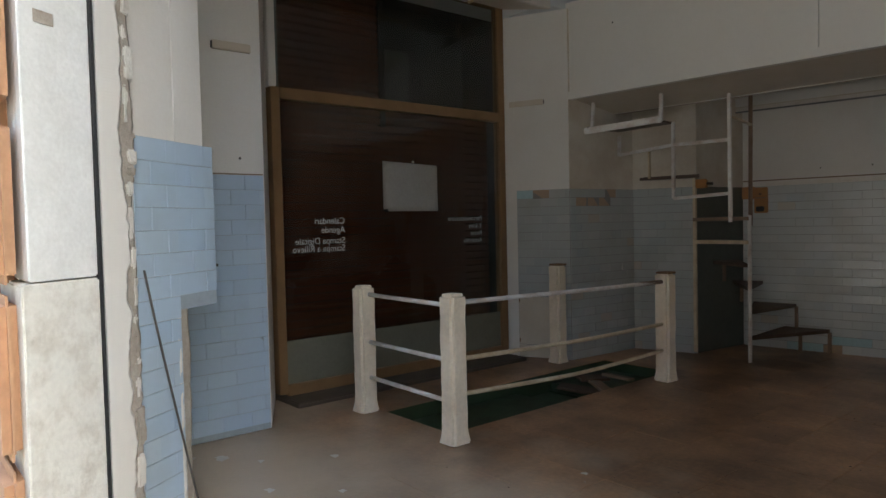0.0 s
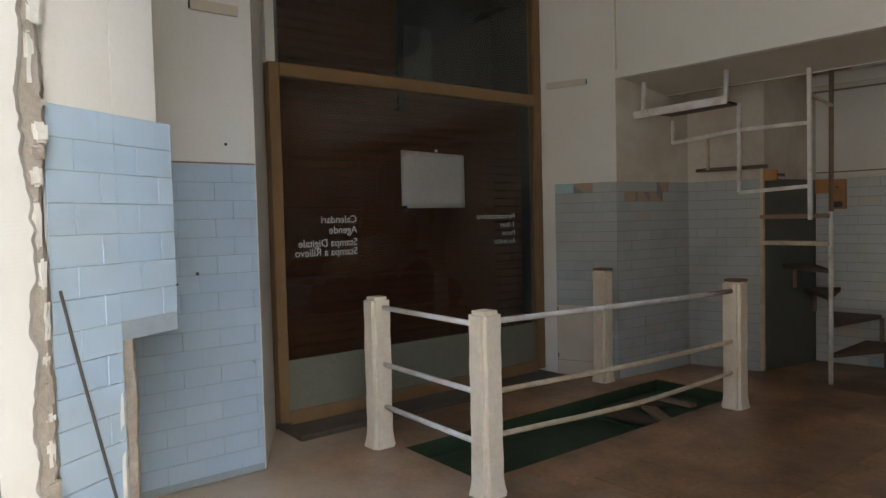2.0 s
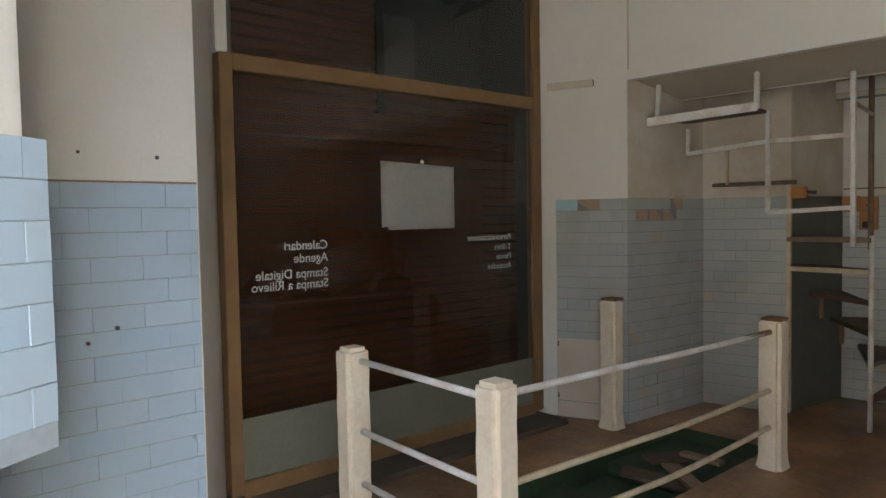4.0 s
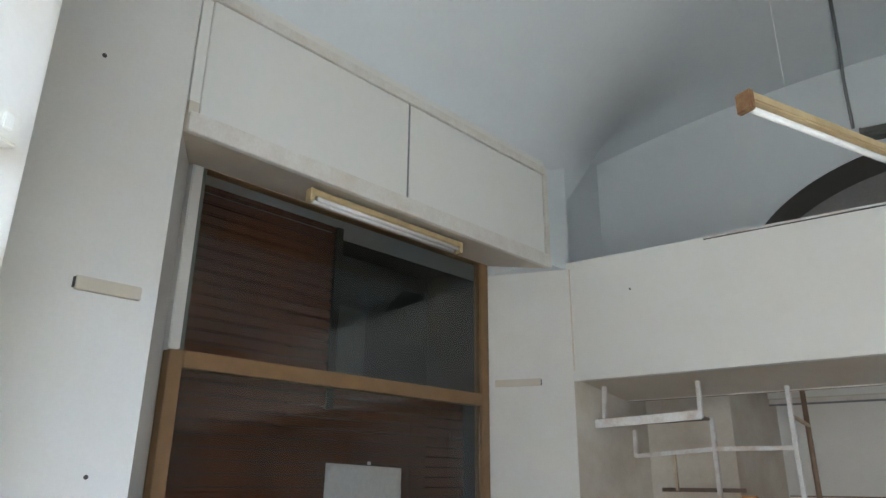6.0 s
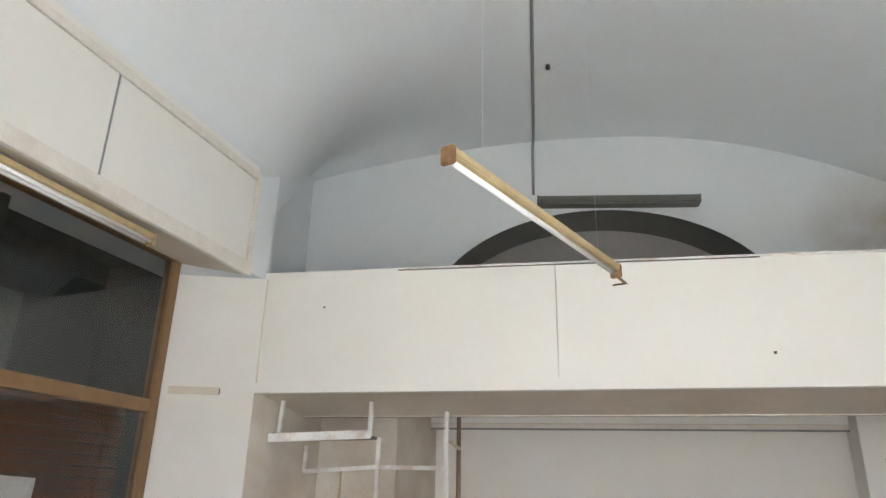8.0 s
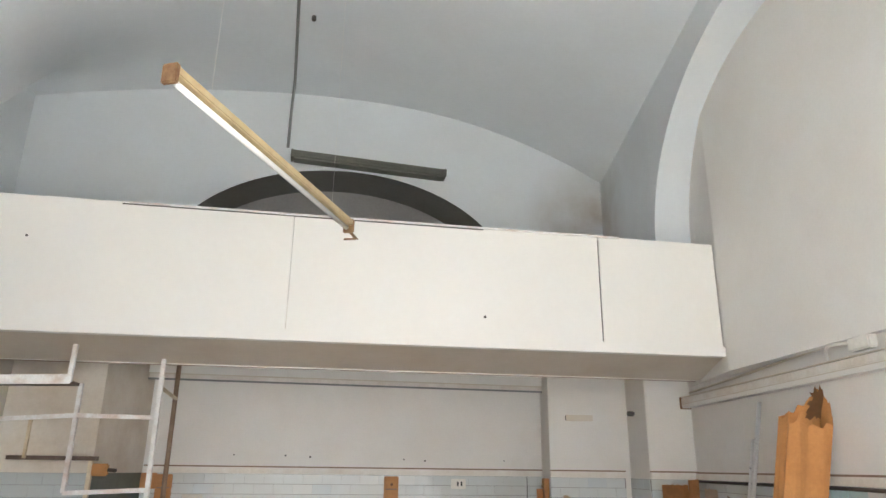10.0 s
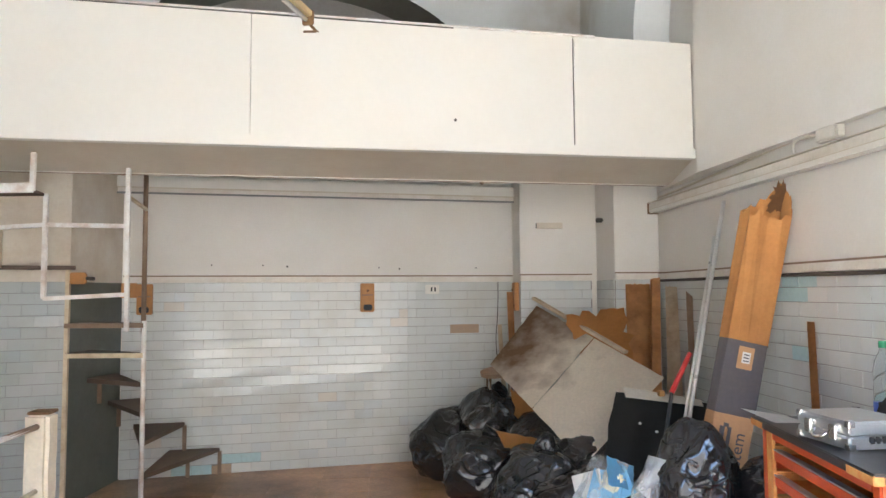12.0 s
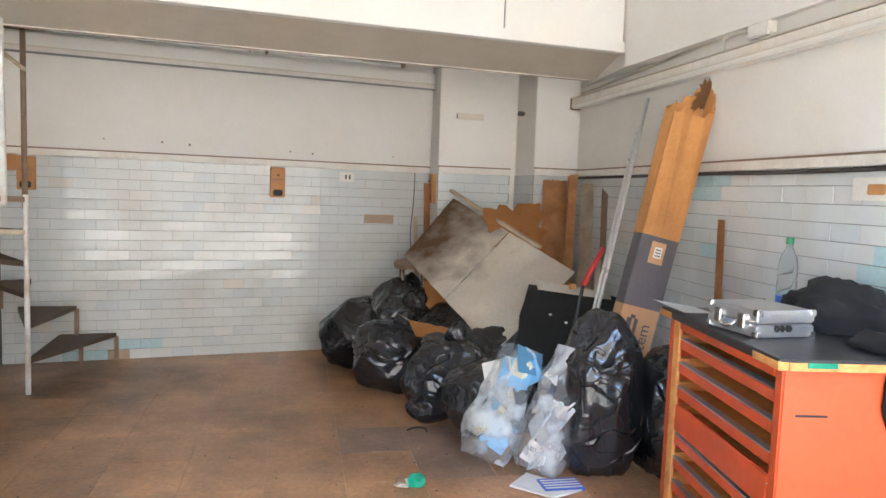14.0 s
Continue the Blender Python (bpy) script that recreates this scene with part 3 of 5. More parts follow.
# ---- boxed cupboard over the window, with a tube lamp under it ----
cupboard = thing("wall_cupboard", "white boarded cupboard built over the shop window", "cupboard")
Y0c, Y1c = 2.36, 5.29
part("body", prism([(-4.85, Y0c), (-4.24, Y0c), (-4.24, Y1c), (-4.85, Y1c)], 3.57, 4.30), PANEL_WHITE, cupboard)
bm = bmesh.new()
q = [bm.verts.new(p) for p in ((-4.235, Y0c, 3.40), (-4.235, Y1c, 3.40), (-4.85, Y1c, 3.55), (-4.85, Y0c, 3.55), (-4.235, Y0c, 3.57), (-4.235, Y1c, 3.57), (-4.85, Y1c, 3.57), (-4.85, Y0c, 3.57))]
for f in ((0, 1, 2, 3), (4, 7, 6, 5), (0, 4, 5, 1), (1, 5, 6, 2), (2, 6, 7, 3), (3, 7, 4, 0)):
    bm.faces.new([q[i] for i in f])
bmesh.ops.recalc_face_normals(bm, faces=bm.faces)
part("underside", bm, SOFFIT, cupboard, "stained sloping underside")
part("front_panel", box(-4.24, -4.215, Y0c + 0.05, 3.775, 3.50, 4.16, 0.004), PANEL_WHITE, cupboard)
part("front_panel", box(-4.24, -4.217, 3.795, Y1c - 0.06, 3.50, 4.16, 0.004), PANEL_WHITE, cupboard)
part("frame_bottom", box(-4.24, -4.20, Y0c, Y1c, 3.395, 3.50, 0.004), TRIM_WHITE, cupboard)
part("frame_top", box(-4.24, -4.205, Y0c, Y1c, 4.165, 4.23, 0.004), TRIM_WHITE, cupboard)
part("frame_side", box(-4.24, -4.207, Y1c - 0.05, Y1c, 3.50, 4.165, 0.003), TRIM_WHITE, cupboard)
part("joint", box(-4.24, -4.222, 3.776, 3.794, 3.50, 4.165), CONDUIT, cupboard)


def tube_lamp(label, length, m, body, tubes, width=0.05, hung=0.0):
    """A strip lamp: housing, tubes below it, a holder at each end. Built along its own x, underside at z = 0."""
    ob = thing("strip_lamp", label, "lamp", m)
    part("housing", box(0, length, -width / 2, width / 2, 0.032, 0.072, 0.006), body, ob)
    for k in range(tubes):
        y = (k - (tubes - 1) / 2) * width * 0.9
        smooth(part("tube", rod((0.035, y, 0.012), (length - 0.035, y, 0.012), 0.0135, 14), TUBE, ob))
    for x in (0, length):
        part("holder", box(x - 0.013, x + 0.013, -width * 0.6, width * 0.6, -0.008, 0.074, 0.006), RUST if hung else body, ob)
    for x in (0.25, length - 0.25) if hung else ():
        part("wire", rod((x, 0, 0.07), (x, 0, hung), 0.0007, 5), PLASTIC, ob)
    return ob


tube_lamp("cream strip lamp with two unlit tubes under the cupboard", 1.24, pose(-4.36, 3.17, 3.335, 0, 0, 90), BATTEN, 2)


def sheet_scrap():
    bm = bar((-1.54, 5.05, 3.10), (-1.50, 5.00, 3.045), 0.03, 0.004)
    add_bar(bm, (-1.50, 5.00, 3.045), (-1.57, 4.98, 3.035), 0.025, 0.004)
    add_bar(bm, (-1.55, 5.03, 3.12), (-1.54, 5.05, 3.10), 0.012, 0.004)
    return part("lamp_clip", bm, RUST)


hang = Vector((-1.551, 5.028, 3.131)) - Vector((-2.071, 3.414, 3.131))
tube_lamp("rusty yellowed strip lamp hanging from the vault", hang.length, pose(-2.071, 3.414, 3.10, 0, 0, math.degrees(math.atan2(hang.y, hang.x))), BATTEN, 1, 0.055, 2.42)

tagged(sheet_scrap(), "bent rusty clip hanging off the strip lamp", "clip")

# ---- railing round the stairwell ----
railing = thing("stairwell_railing", "cream concrete posts with rusty white pipe rails", "railing")


def concrete_post(x0, y0, h, cap):
    bm = box(x0, x0 + 0.135, y0, y0 + 0.135, -0.02, h, 0.022)
    bmesh.ops.subdivide_edges(bm, edges=[e for e in bm.edges if e.calc_length() > 0.5], cuts=30)
    for v in bm.verts:
        f = (max(0, 0.11 - v.co.z) / 0.11) ** 2
        v.co.x += (v.co.x - x0 - 0.0725) * 0.24 * f + 0.004 * noise.noise(v.co * 9)
        v.co.y += (v.co.y - y0 - 0.0725) * 0.24 * f + 0.004 * noise.noise(v.co * 9 + Vector((5, 0, 0)))
    p = part("post", bm, CONCRETE_POST, railing)
    if cap:
        part("rusty_cap", box(x0 + 0.012, x0 + 0.133, y0 + 0.012, y0 + 0.133, h - 0.01, h + 0.008, 0.004), RUST, p)
    return p


concrete_post(-4.20, 2.99, 0.94, False)
concrete_post(-3.18, 2.99, 0.945, False)
concrete_post(-3.18, 5.38, 0.925, True)
concrete_post(-4.335, 5.33, 0.96, True)
for z in (0.875, 0.522, 0.258):
    smooth(part("rail", rod((-4.07, 3.065, z), (-3.17, 3.065, z - 0.01), 0.0155), METAL_WHITE, railing))
for z, sag in ((0.885, 0.0), (0.525, 0.012), (0.30, 0.03)):
    pts = [(-3.10, 3.12, z), (-3.105, 3.9, z - 0.014 - sag), (-3.09, 4.5, z - 0.025 - sag), (-3.105, 5.40, z - 0.035)]
    tube_path("rail", pts, 0.0155, METAL_WHITE if z > 0.8 else METAL_CREAM, railing)
part("rail_sleeve", rod((-3.103, 5.06, 0.854), (-3.105, 5.40, 0.851), 0.0175), METAL_BROWN, railing, "dark rusted end of the top rail")

# ---- spiral stair ----
stair = thing("spiral_stair", "narrow steel spiral stair with dark treads and a white rail", "staircase")
POLE = Vector((-2.95, 6.62, 0))
smooth(part("newel_pole", rod(POLE, POLE + Vector((0, 0, 1.40)), 0.018), METAL_WHITE, stair))
smooth(part("upper_pole", rod((-2.99, 6.72, 1.30), (-3.02, 6.80, 2.72), 0.019), METAL_BROWN, stair, "rusted brown upper pole"))
part("outer_post", bar((-3.53, 6.66, 0.02), (-3.53, 6.66, 1.79), 0.03), METAL_CREAM, stair)


def tread(z, p, q, r=None):
    """A wedge tread from the pole out to p and q."""
    pts = [(POLE.x - 0.02, POLE.y + 0.02), p, q] + ([r] if r else [])
    bm = prism([Vector(v).to_2d() for v in pts], z - 0.035, z)
    return part("tread", bm, TREAD, stair)


t = tread(0.24, (-2.60, 7.55), (-3.02, 7.50))
part("bracket", bar((-2.60, 7.55, 0.0), (-2.60, 7.55, 0.21), 0.03, 0.02), METAL_BROWN, t)
part("bracket", bar((-2.86, 7.50, 0.0), (-2.86, 7.50, 0.21), 0.03, 0.02), METAL_BROWN, t)
t = tread(0.485, (-2.88, 7.46), (-3.30, 7.42))
part("bracket", bar((-2.88, 7.46, 0.23), (-2.88, 7.46, 0.46), 0.03, 0.02), METAL_BROWN, t)
t = tread(0.71, (-3.20, 7.42), (-3.46, 7.28))
part("bracket", bar((-3.40, 7.36, 0.48), (-3.40, 7.36, 0.69), 0.03, 0.02), METAL_BROWN, t)
t = tread(0.935, (-3.40, 7.30), (-3.53, 6.98))
part("bracket", bar((-3.47, 7.13, 0.71), (-3.47, 7.13, 0.91), 0.03, 0.02), METAL_BROWN, t)
for z in (1.16, 1.385):
    t = tread(z, (-3.53, 7.02), (-3.53, 6.64))
    part("nosing", bar((-3.54, 6.645, z - 0.018), (-2.95, 6.60, z - 0.018), 0.02, 0.035), METAL_CREAM if z < 1.3 else METAL_BROWN, t)
t = part("tread", prism([(-3.98, 6.50), (-3.46, 6.62), (-3.50, 6.70), (-4.10, 6.55)], 1.79, 1.82), TREAD, stair)
part("bracket", bar((-3.94, 6.49, 1.80), (-3.94, 6.49, 2.08), 0.02), METAL_CREAM, t)
W = 0.030
for a, b in (((-2.945, 6.253, 1.34), (-2.96, 6.27, 2.60)), ((-3.494, 6.216, 1.575), (-2.945, 6.253, 1.60)), ((-3.494, 6.216, 1.575), (-3.494, 6.216, 2.31)),
             ((-4.155, 6.274, 2.055), (-3.494, 6.216, 2.09)), ((-3.494, 6.216, 2.09), (-2.95, 6.26, 2.085)), ((-4.155, 6.274, 2.045), (-4.15, 6.274, 2.255)),
             ((-4.148, 5.82, 2.27), (-4.148, 5.85, 2.585)), ((-3.456, 5.95, 2.29), (-3.456, 5.96, 2.585))):
    part("guard_rail", bar(a, b, W, W, 0.003), METAL_WHITE, stair)
part("guard_rail", bar((-2.955, 6.26, 2.30), (-2.99, 6.74, 2.26), 0.02), METAL_CREAM, stair)
part("landing_channel", bar((-4.19, 5.755, 2.27), (-3.45, 5.95, 2.31), 0.03, 0.062, 0.004), METAL_WHITE, stair, "white steel channel under the top landing")
part("landing_plate", prism([(-4.18, 5.775), (-3.47, 5.965), (-3.50, 6.20), (-4.15, 6.26)], 2.29, 2.31), TREAD, stair)
part("flange", box(-3.24, -2.9, 6.62, 6.9, 2.56, 2.60, 0.005), METAL_BROWN, stair)


# ---- entrance jamb ----
jamb = thing("entrance_jamb", "white marble jamb with a broken plaster edge and shutter slot", "door jamb", kind="structure")
part("marble_slab", box(-3.62, -3.125, 0.765, 1.03, 1.215, 6, 0.006), MARBLE, jamb)
part("travertine_base", box(-3.62, -3.105, 0.735, 1.03, -0.03, 1.21, 0.008), MARBLE_PITTED, jamb)
part("shutter_slot", box(-3.62, -3.16, 1.03, 1.046, -0.03, 6), BLACK, jamb)
part("slot_lip", box(-3.16, -3.10, 1.032, 1.044, -0.02, 6, 0.003), BLACK, jamb)


def ragged(y0, y1, x0, x1, z0, z1, amp, step, seed):
    """A plaster skin whose inner edge is broken away."""
    bm = bmesh.new()
    rows = []
    n = int((z1 - z0) / step)
    for i in range(n + 1):
        z = z0 + (z1 - z0) * i / n
        e = y1 + amp * (noise.noise((z * 3.1, seed, 0)) + 0.6 * noise.noise((z * 11, seed, 4)) + 0.4 * noise.noise((z * 31, seed, 9)))
        dx = 0.008 * noise.noise((z * 9, seed, 2))
        rows.append([bm.verts.new(p) for p in ((x0, y0, z), (x1, y0, z), (x1 + dx, e - 0.012, z), (x1 - 0.02 + dx, e, z), (x0, e, z))])
    for a, b in zip(rows, rows[1:]):
        for k in range(5):
            bm.faces.new((a[k], a[(k + 1) % 5], b[(k + 1) % 5], b[k]))
    bm.faces.new(rows[0]), bm.faces.new(rows[-1])
    bmesh.ops.recalc_face_normals(bm, faces=bm.faces)
    return bm


part("plaster_skin", ragged(1.046, 1.155, -3.3, -3.085, -0.03, 5.5, 0.026, 0.012, 1.7), PANEL_WHITE, jamb, "white plaster strip with a chipped edge")
part("broken_core", ragged(1.046, 1.192, -3.3, -3.108, -0.03, 5.5, 0.016, 0.012, 6.1), BROKEN, jamb, "exposed grey mortar")
part("broken_edge", ragged(1.372, 1.396, -3.3, -3.141, 0.0, 1.02, 0.006, 0.012, 3.3), PANEL_WHITE, wall_pier, "chipped white plaster edge")
part("broken_core", ragged(1.372, 1.435, -3.3, -3.165, 0.0, 1.02, 0.008, 0.012, 8.4), BROKEN, wall_pier, "exposed grey mortar")
rng = random.Random(4)
z = 0.02
while z < 2.9:
    h = rng.uniform(0.03, 0.16)
    w = rng.uniform(0.02, 0.04)
    y = 1.158 + rng.uniform(-0.006, 0.012)
    bm = box(-3.16, -3.094 + rng.uniform(-0.008, 0.006), y, y + w, z, z + h, 0.008)
    bmesh.ops.subdivide_edges(bm, edges=list(bm.edges), cuts=2, use_grid_fill=True)
    for v in bm.verts:
        v.co += Vector((0.006, 0.008, 0.012)) * noise.noise(v.co * 24)
    part("bedded_stone", bm, rng.choice((MARBLE_PITTED, BROKEN, PLASTER)), jamb)
    z += h + rng.uniform(0.005, 0.05)
part("stain_patch", box(-3.13, -3.122, 0.82, 0.90, 2.12, 2.17, 0.003), BROKEN, jamb)
tagged(tube_path("loose_cable", [splay(p) for p in ((-3.10, 1.215, 1.22), (-3.09, 1.26, 0.95), (-3.06, 1.36, 0.4), (-3.04, 1.43, 0.006), (-3.0, 1.40, 0.006))], 0.005, CABLE), "thin black cable hanging down the entrance pier to the floor", "cable")


# the entrance jamb and its pier stand on the splay
for ob in list(jamb.children) + list(wall_pier.children) + [o for o in facade.children if o.name.startswith("stone_block")]:
    for v in ob.data.vertices:
        v.co = splay(v.co)


# ---- wall tiles, each a piece of its own ----
def tile_mesh(w, h):
    bm = box(0.0005, w - 0.0005, -0.007, 0.004, 0.0016, h - 0.0016)
    top = [e for e in bm.edges if all(v.co.y < -0.005 for v in e.verts)]
    bmesh.ops.bevel(bm, geom=top, offset=0.0012, segments=1, affect="EDGES")
    me = bpy.data.meshes.new("tile")
    bm.to_mesh(me)
    bm.free()
    return me


BIG = (0.2, 0.1)
MESHES = {}
SMALL = (0.17, 0.0853)


def tile_run(parent, a, b, z1, z0, material, odd=(), scar=None, blanks=(), bed=GROUT, size=SMALL, joined=False):
    """Tiles in running bond on the face from a to b (the face looks to the right of the way), from z1 down to z0."""
    TW, TH = size
    bag = bmesh.new()
    a, b = Vector(a), Vector(b)
    length, turn = (b - a).length, math.atan2((b - a).y, (b - a).x)
    base = Matrix.Translation((a.x, a.y, 0)) @ Matrix.Rotation(turn, 4, "Z")
    part("grout_bed", box(0, length, -0.0035, 0.012, z0, z1, m=base), bed, parent)
    rows = int((z1 - z0) / TH + 0.3)
    for r in range(rows):
        z = z1 - (r + 1) * TH
        x = -TW / 2 if r % 2 else 0.0
        c = 0
        while x < length - 0.012:
            u0, u1 = max(x, 0), min(x + TW, length)
            if u1 - u0 > 0.02 and not any(p <= (u0 + u1) / 2 <= q and s <= z + TH / 2 <= t for p, q, s, t in blanks):
                w = round(u1 - u0, 3)
                mat = material
                if any(p <= (u0 + u1) / 2 <= q and s <= z + TH / 2 <= t for p, q, s, t in odd):
                    mat = TILE_TURQ
                if scar and any(p <= (u0 + u1) / 2 <= q and s <= z + TH / 2 <= t for p, q, s, t in scar):
                    mat = TILE_SCAR
                key = (w, TH, mat.name)
                if key not in MESHES:
                    MESHES[key] = tile_mesh(w, TH)
                    MESHES[key].materials.append(mat)
                jit = 0.0012 * math.sin(12.9 * r + 78.2 * c)
                tiltx = 1.1 * math.sin(3.3 * r + 5.7 * c)
                place = base @ Matrix.Translation((u0 + w / 2, 0.003 if mat is TILE_SCAR else jit, z + TH / 2)) @ Matrix.Rotation(radians(tiltx), 4, "Z") @ Matrix.Rotation(radians(1.2 * math.sin(7.1 * c + r * 2.3)), 4, "X") @ Matrix.Translation((-w / 2, 0, -TH / 2))
                if joined:
                    k = len(bag.verts)
                    bag.from_mesh(MESHES[key])
                    bag.verts.ensure_lookup_table()
                    for v in bag.verts[k:]:
                        v.co = place @ v.co
                else:
                    o = new("tile", MESHES[key])
                    o.parent = parent
                    o.matrix_world = place
            x += TW
            c += 1
    if joined:
        tagged(part("tile_field", bag, material, parent), kind="stuff")


# ---- ledges over the tiles ----
def ledge(a, b, z, label):
    a, b = Vector(a), Vector(b)
    base = Matrix.Translation((a.x, a.y, 0)) @ Matrix.Rotation(math.atan2((b - a).y, (b - a).x), 4, "Z")
    ob = thing("trim", label, "trim", base, kind="structure")
    L = (b - a).length
    part("ledge_strip", box(0, L, -0.03, 0.004, z, z + 0.05, 0.005), TRIM_WHITE, ob)
    part("dark_line", box(0, L, -0.022, 0.004, z + 0.05, z + 0.062), METAL_BROWN, ob)
    return ob


ledge((-3.44, 7.50), (0.135, back_y(0.135)), 1.705, "white wooden ledge with a dirty upper edge over the tiles")
ledge((0.14, 7.648), (0.83, 7.648), 1.705, "white wooden ledge round the pilaster")
ledge((0.885, 7.128), (RIGHT_X, 7.128), 1.705, "white wooden ledge on the corner pilaster")
ledge((RIGHT_X, 7.12), (RIGHT_X, 2.6), 1.70, "grimy white ledge along the side wall")
tagged(tube_path("ledge_cable", [(1.262, 7.1, 1.69), (1.262, 6.2, 1.685), (1.262, 5.2, 1.69), (1.262, 4.4, 1.68), (1.262, 3.4, 1.69), (1.262, 2.7, 1.685)], 0.011, CABLE), "dark cables clipped under the side wall ledge", "cable")
tagged(tube_path("hanging_cable", [(-0.02, 7.985, 1.70), (-0.02, 7.98, 1.4), (-0.06, 7.97, 1.1), (-0.03, 7.97, 0.9)], 0.004, CABLE), "thin dark cable hanging down the tiled back wall", "cable")

# ---- strips, sockets and small fittings on the walls ----
tray = thing("cable_tray", "long white cable duct across the top of the back wall", "cable duct", BACK)
part("duct", box(-0.35, 3.62, -0.11, 0.0, 2.50, 2.62, 0.006), TRIM_WHITE, tray)
part("duct_lid", box(-0.35, 3.62, -0.125, -0.11, 2.545, 2.64, 0.004), PANEL_WHITE, tray)
# Darker strips draw the duct's shadow lines along its lip and joint
part("lower_lip", box(-0.35, 3.62, -0.122, -0.108, 2.484, 2.500, 0.002), CONDUIT, tray, "dark line for the shaded lower edge")
part("shadow_gap", box(-0.35, 3.62, -0.127, -0.112, 2.536, 2.545), SOFFIT, tray)
tube_lamp("old white strip lamp fixed under the mezzanine slab", 1.55, BACK @ pose(0.35, -0.34, 2.63), METAL_WHITE, 1)
tube_lamp("second white strip lamp under the mezzanine slab", 1.2, BACK @ pose(2.02, -0.34, 2.63), METAL_BROWN, 1)


def wall_box(label, m):
    ob = thing("bracket_block", label, "bracket", m, "orange wooden wall blocks")
    part("block", box(0, 0.13, -0.045, 0, 0.0, 0.27, 0.006), BOX_WOOD, ob)
    part("slot_line", box(0.012, 0.118, -0.050, -0.045, 0.155, 0.165), METAL_BROWN, ob)
    part("hook", box(0.025, 0.105, -0.075, -0.045, 0.015, 0.07, 0.008), BLACK, ob)
    part("pin", rod((0.065, -0.047, 0.20), (0.065, -0.062, 0.20), 0.012), RUST, ob)
    return ob


wall_box("orange wooden block with a black hook on the tiles", BACK @ pose(0.13, -0.008, 1.42))
wall_box("orange wooden block with a black hook on the tiles", BACK @ pose(2.10, -0.008, 1.42))
wall_box("orange wooden block on the side of the pilaster", pose(0.135, 7.82, 1.42, 0, 0, -90))
b = thing("plywood_offcut", "small brown plywood piece behind the stair pole", "wood piece", BACK @ pose(-0.14, -0.01, 1.57))
part("board", box(0, 0.27, -0.02, 0, 0, 0.13, 0.004), BOX_WOOD, b)
sw = thing("socket_plate", "white double socket plate on the tiled wall", "socket", BACK @ pose(2.73, -0.008, 1.585))
part("plate", box(0, 0.14, -0.012, 0, 0, 0.09, 0.004), PLASTIC, sw)
part("socket_hole", box(0.055, 0.07, -0.0135, -0.012, 0.025, 0.065), BLACK, sw)
part("socket_hole", box(0.09, 0.105, -0.0135, -0.012, 0.025, 0.065), BLACK, sw)


def duct_piece(label, L, m, h=0.055, end=1):
    ob = thing("duct_piece", label, "cable duct", m)
    # Yellower tone sets the cover off in place of its slight shadow
    part("cover", box(0, L, -0.026, 0, 0, h, 0.003), SOFFIT, ob)
    e = L if end else 0
    part("open_end", box(e - 0.005, e + 0.005, -0.02, -0.002, 0.006, h - 0.006), BLACK, ob)
    for x in (0.03, L - 0.04):
        part("screw", rod((x, -0.022, h / 2), (x, -0.025, h / 2), 0.005, 8), RUST, ob)
    return ob


duct_piece("short white cable duct on the side wall plaster", 0.26, pose(LEFT_X + 0.012, 2.0, 2.55, 0, 0, 90), end=0)
duct_piece("short white cable duct on the window reveal", 0.36, pose(-4.80, 5.325, 2.55, 0, 0, math.degrees(math.atan2(0.32, 0.71))))
duct_piece("short white cable duct on the pilaster", 0.25, pose(0.30, 7.65, 2.20, 0, 0, 0), end=0)
knob = thing("broken_fitting", "grey broken fitting on the corner pilaster", "fitting", pose(0.885, 7.45, 2.26, 0, 0, -90))
part("stub", rod((0, 0, 0), (0, -0.06, 0), 0.022), CABLE, knob)
part("plate", box(-0.10, 0.02, -0.008, 0, -0.03, 0.03, 0.003), PLASTIC, knob)
lk = thing("wooden_door_block", "brown wooden latch block at the top of the stair post", "latch", pose(-3.50, 6.69, 1.68))
part("block", box(-0.02, 0.10, -0.05, 0.0, 0, 0.09, 0.01), BOX_WOOD, lk)
part("bolt", rod((0.10, -0.025, 0.045), (0.16, -0.025, 0.04), 0.014), CABLE, lk)

trunk = thing("wall_duct", "long yellowed cable duct and pipe along the side wall", "cable duct")
part("duct", bar((1.245, 7.12, 2.33), (1.245, 2.9, 2.31), 0.09, 0.085, 0.008), PANEL_WHITE, trunk)
# Darker strip in place of the shade in the gap along the duct
part("top_grime", bar((1.24, 7.12, 2.377), (1.24, 2.9, 2.357), 0.09, 0.006), SOFFIT, trunk, "darker line drawn for the gap along the duct")
part("end_cap", box(1.19, 1.29, 7.115, 7.135, 2.28, 2.385, 0.006), RUST, trunk)
part("lid_joint", bar((1.198, 7.10, 2.318), (1.198, 2.9, 2.298), 0.004, 0.004), SOFFIT, trunk)
part("duct_lid", bar((1.198, 7.10, 2.345), (1.198, 2.9, 2.325), 0.008, 0.045, 0.003), TRIM_WHITE, trunk)
tube_path("pipe", [(1.275, 7.10, 2.42), (1.275, 6.2, 2.44), (1.275, 5.3, 2.47), (1.275, 4.7, 2.49), (1.275, 3.6, 2.55), (1.275, 2.8, 2.6)], 0.009, SOFFIT, trunk)
part("junction_box", box(1.235, 1.29, 4.62, 4.80, 2.40, 2.49, 0.008), PLASTIC, trunk, "white junction box")
tube_path("loop_cable", [(1.26, 4.8, 2.45), (1.24, 4.95, 2.48), (1.25, 5.05, 2.44), (1.26, 5.02, 2.36)], 0.011, PLASTIC, trunk)
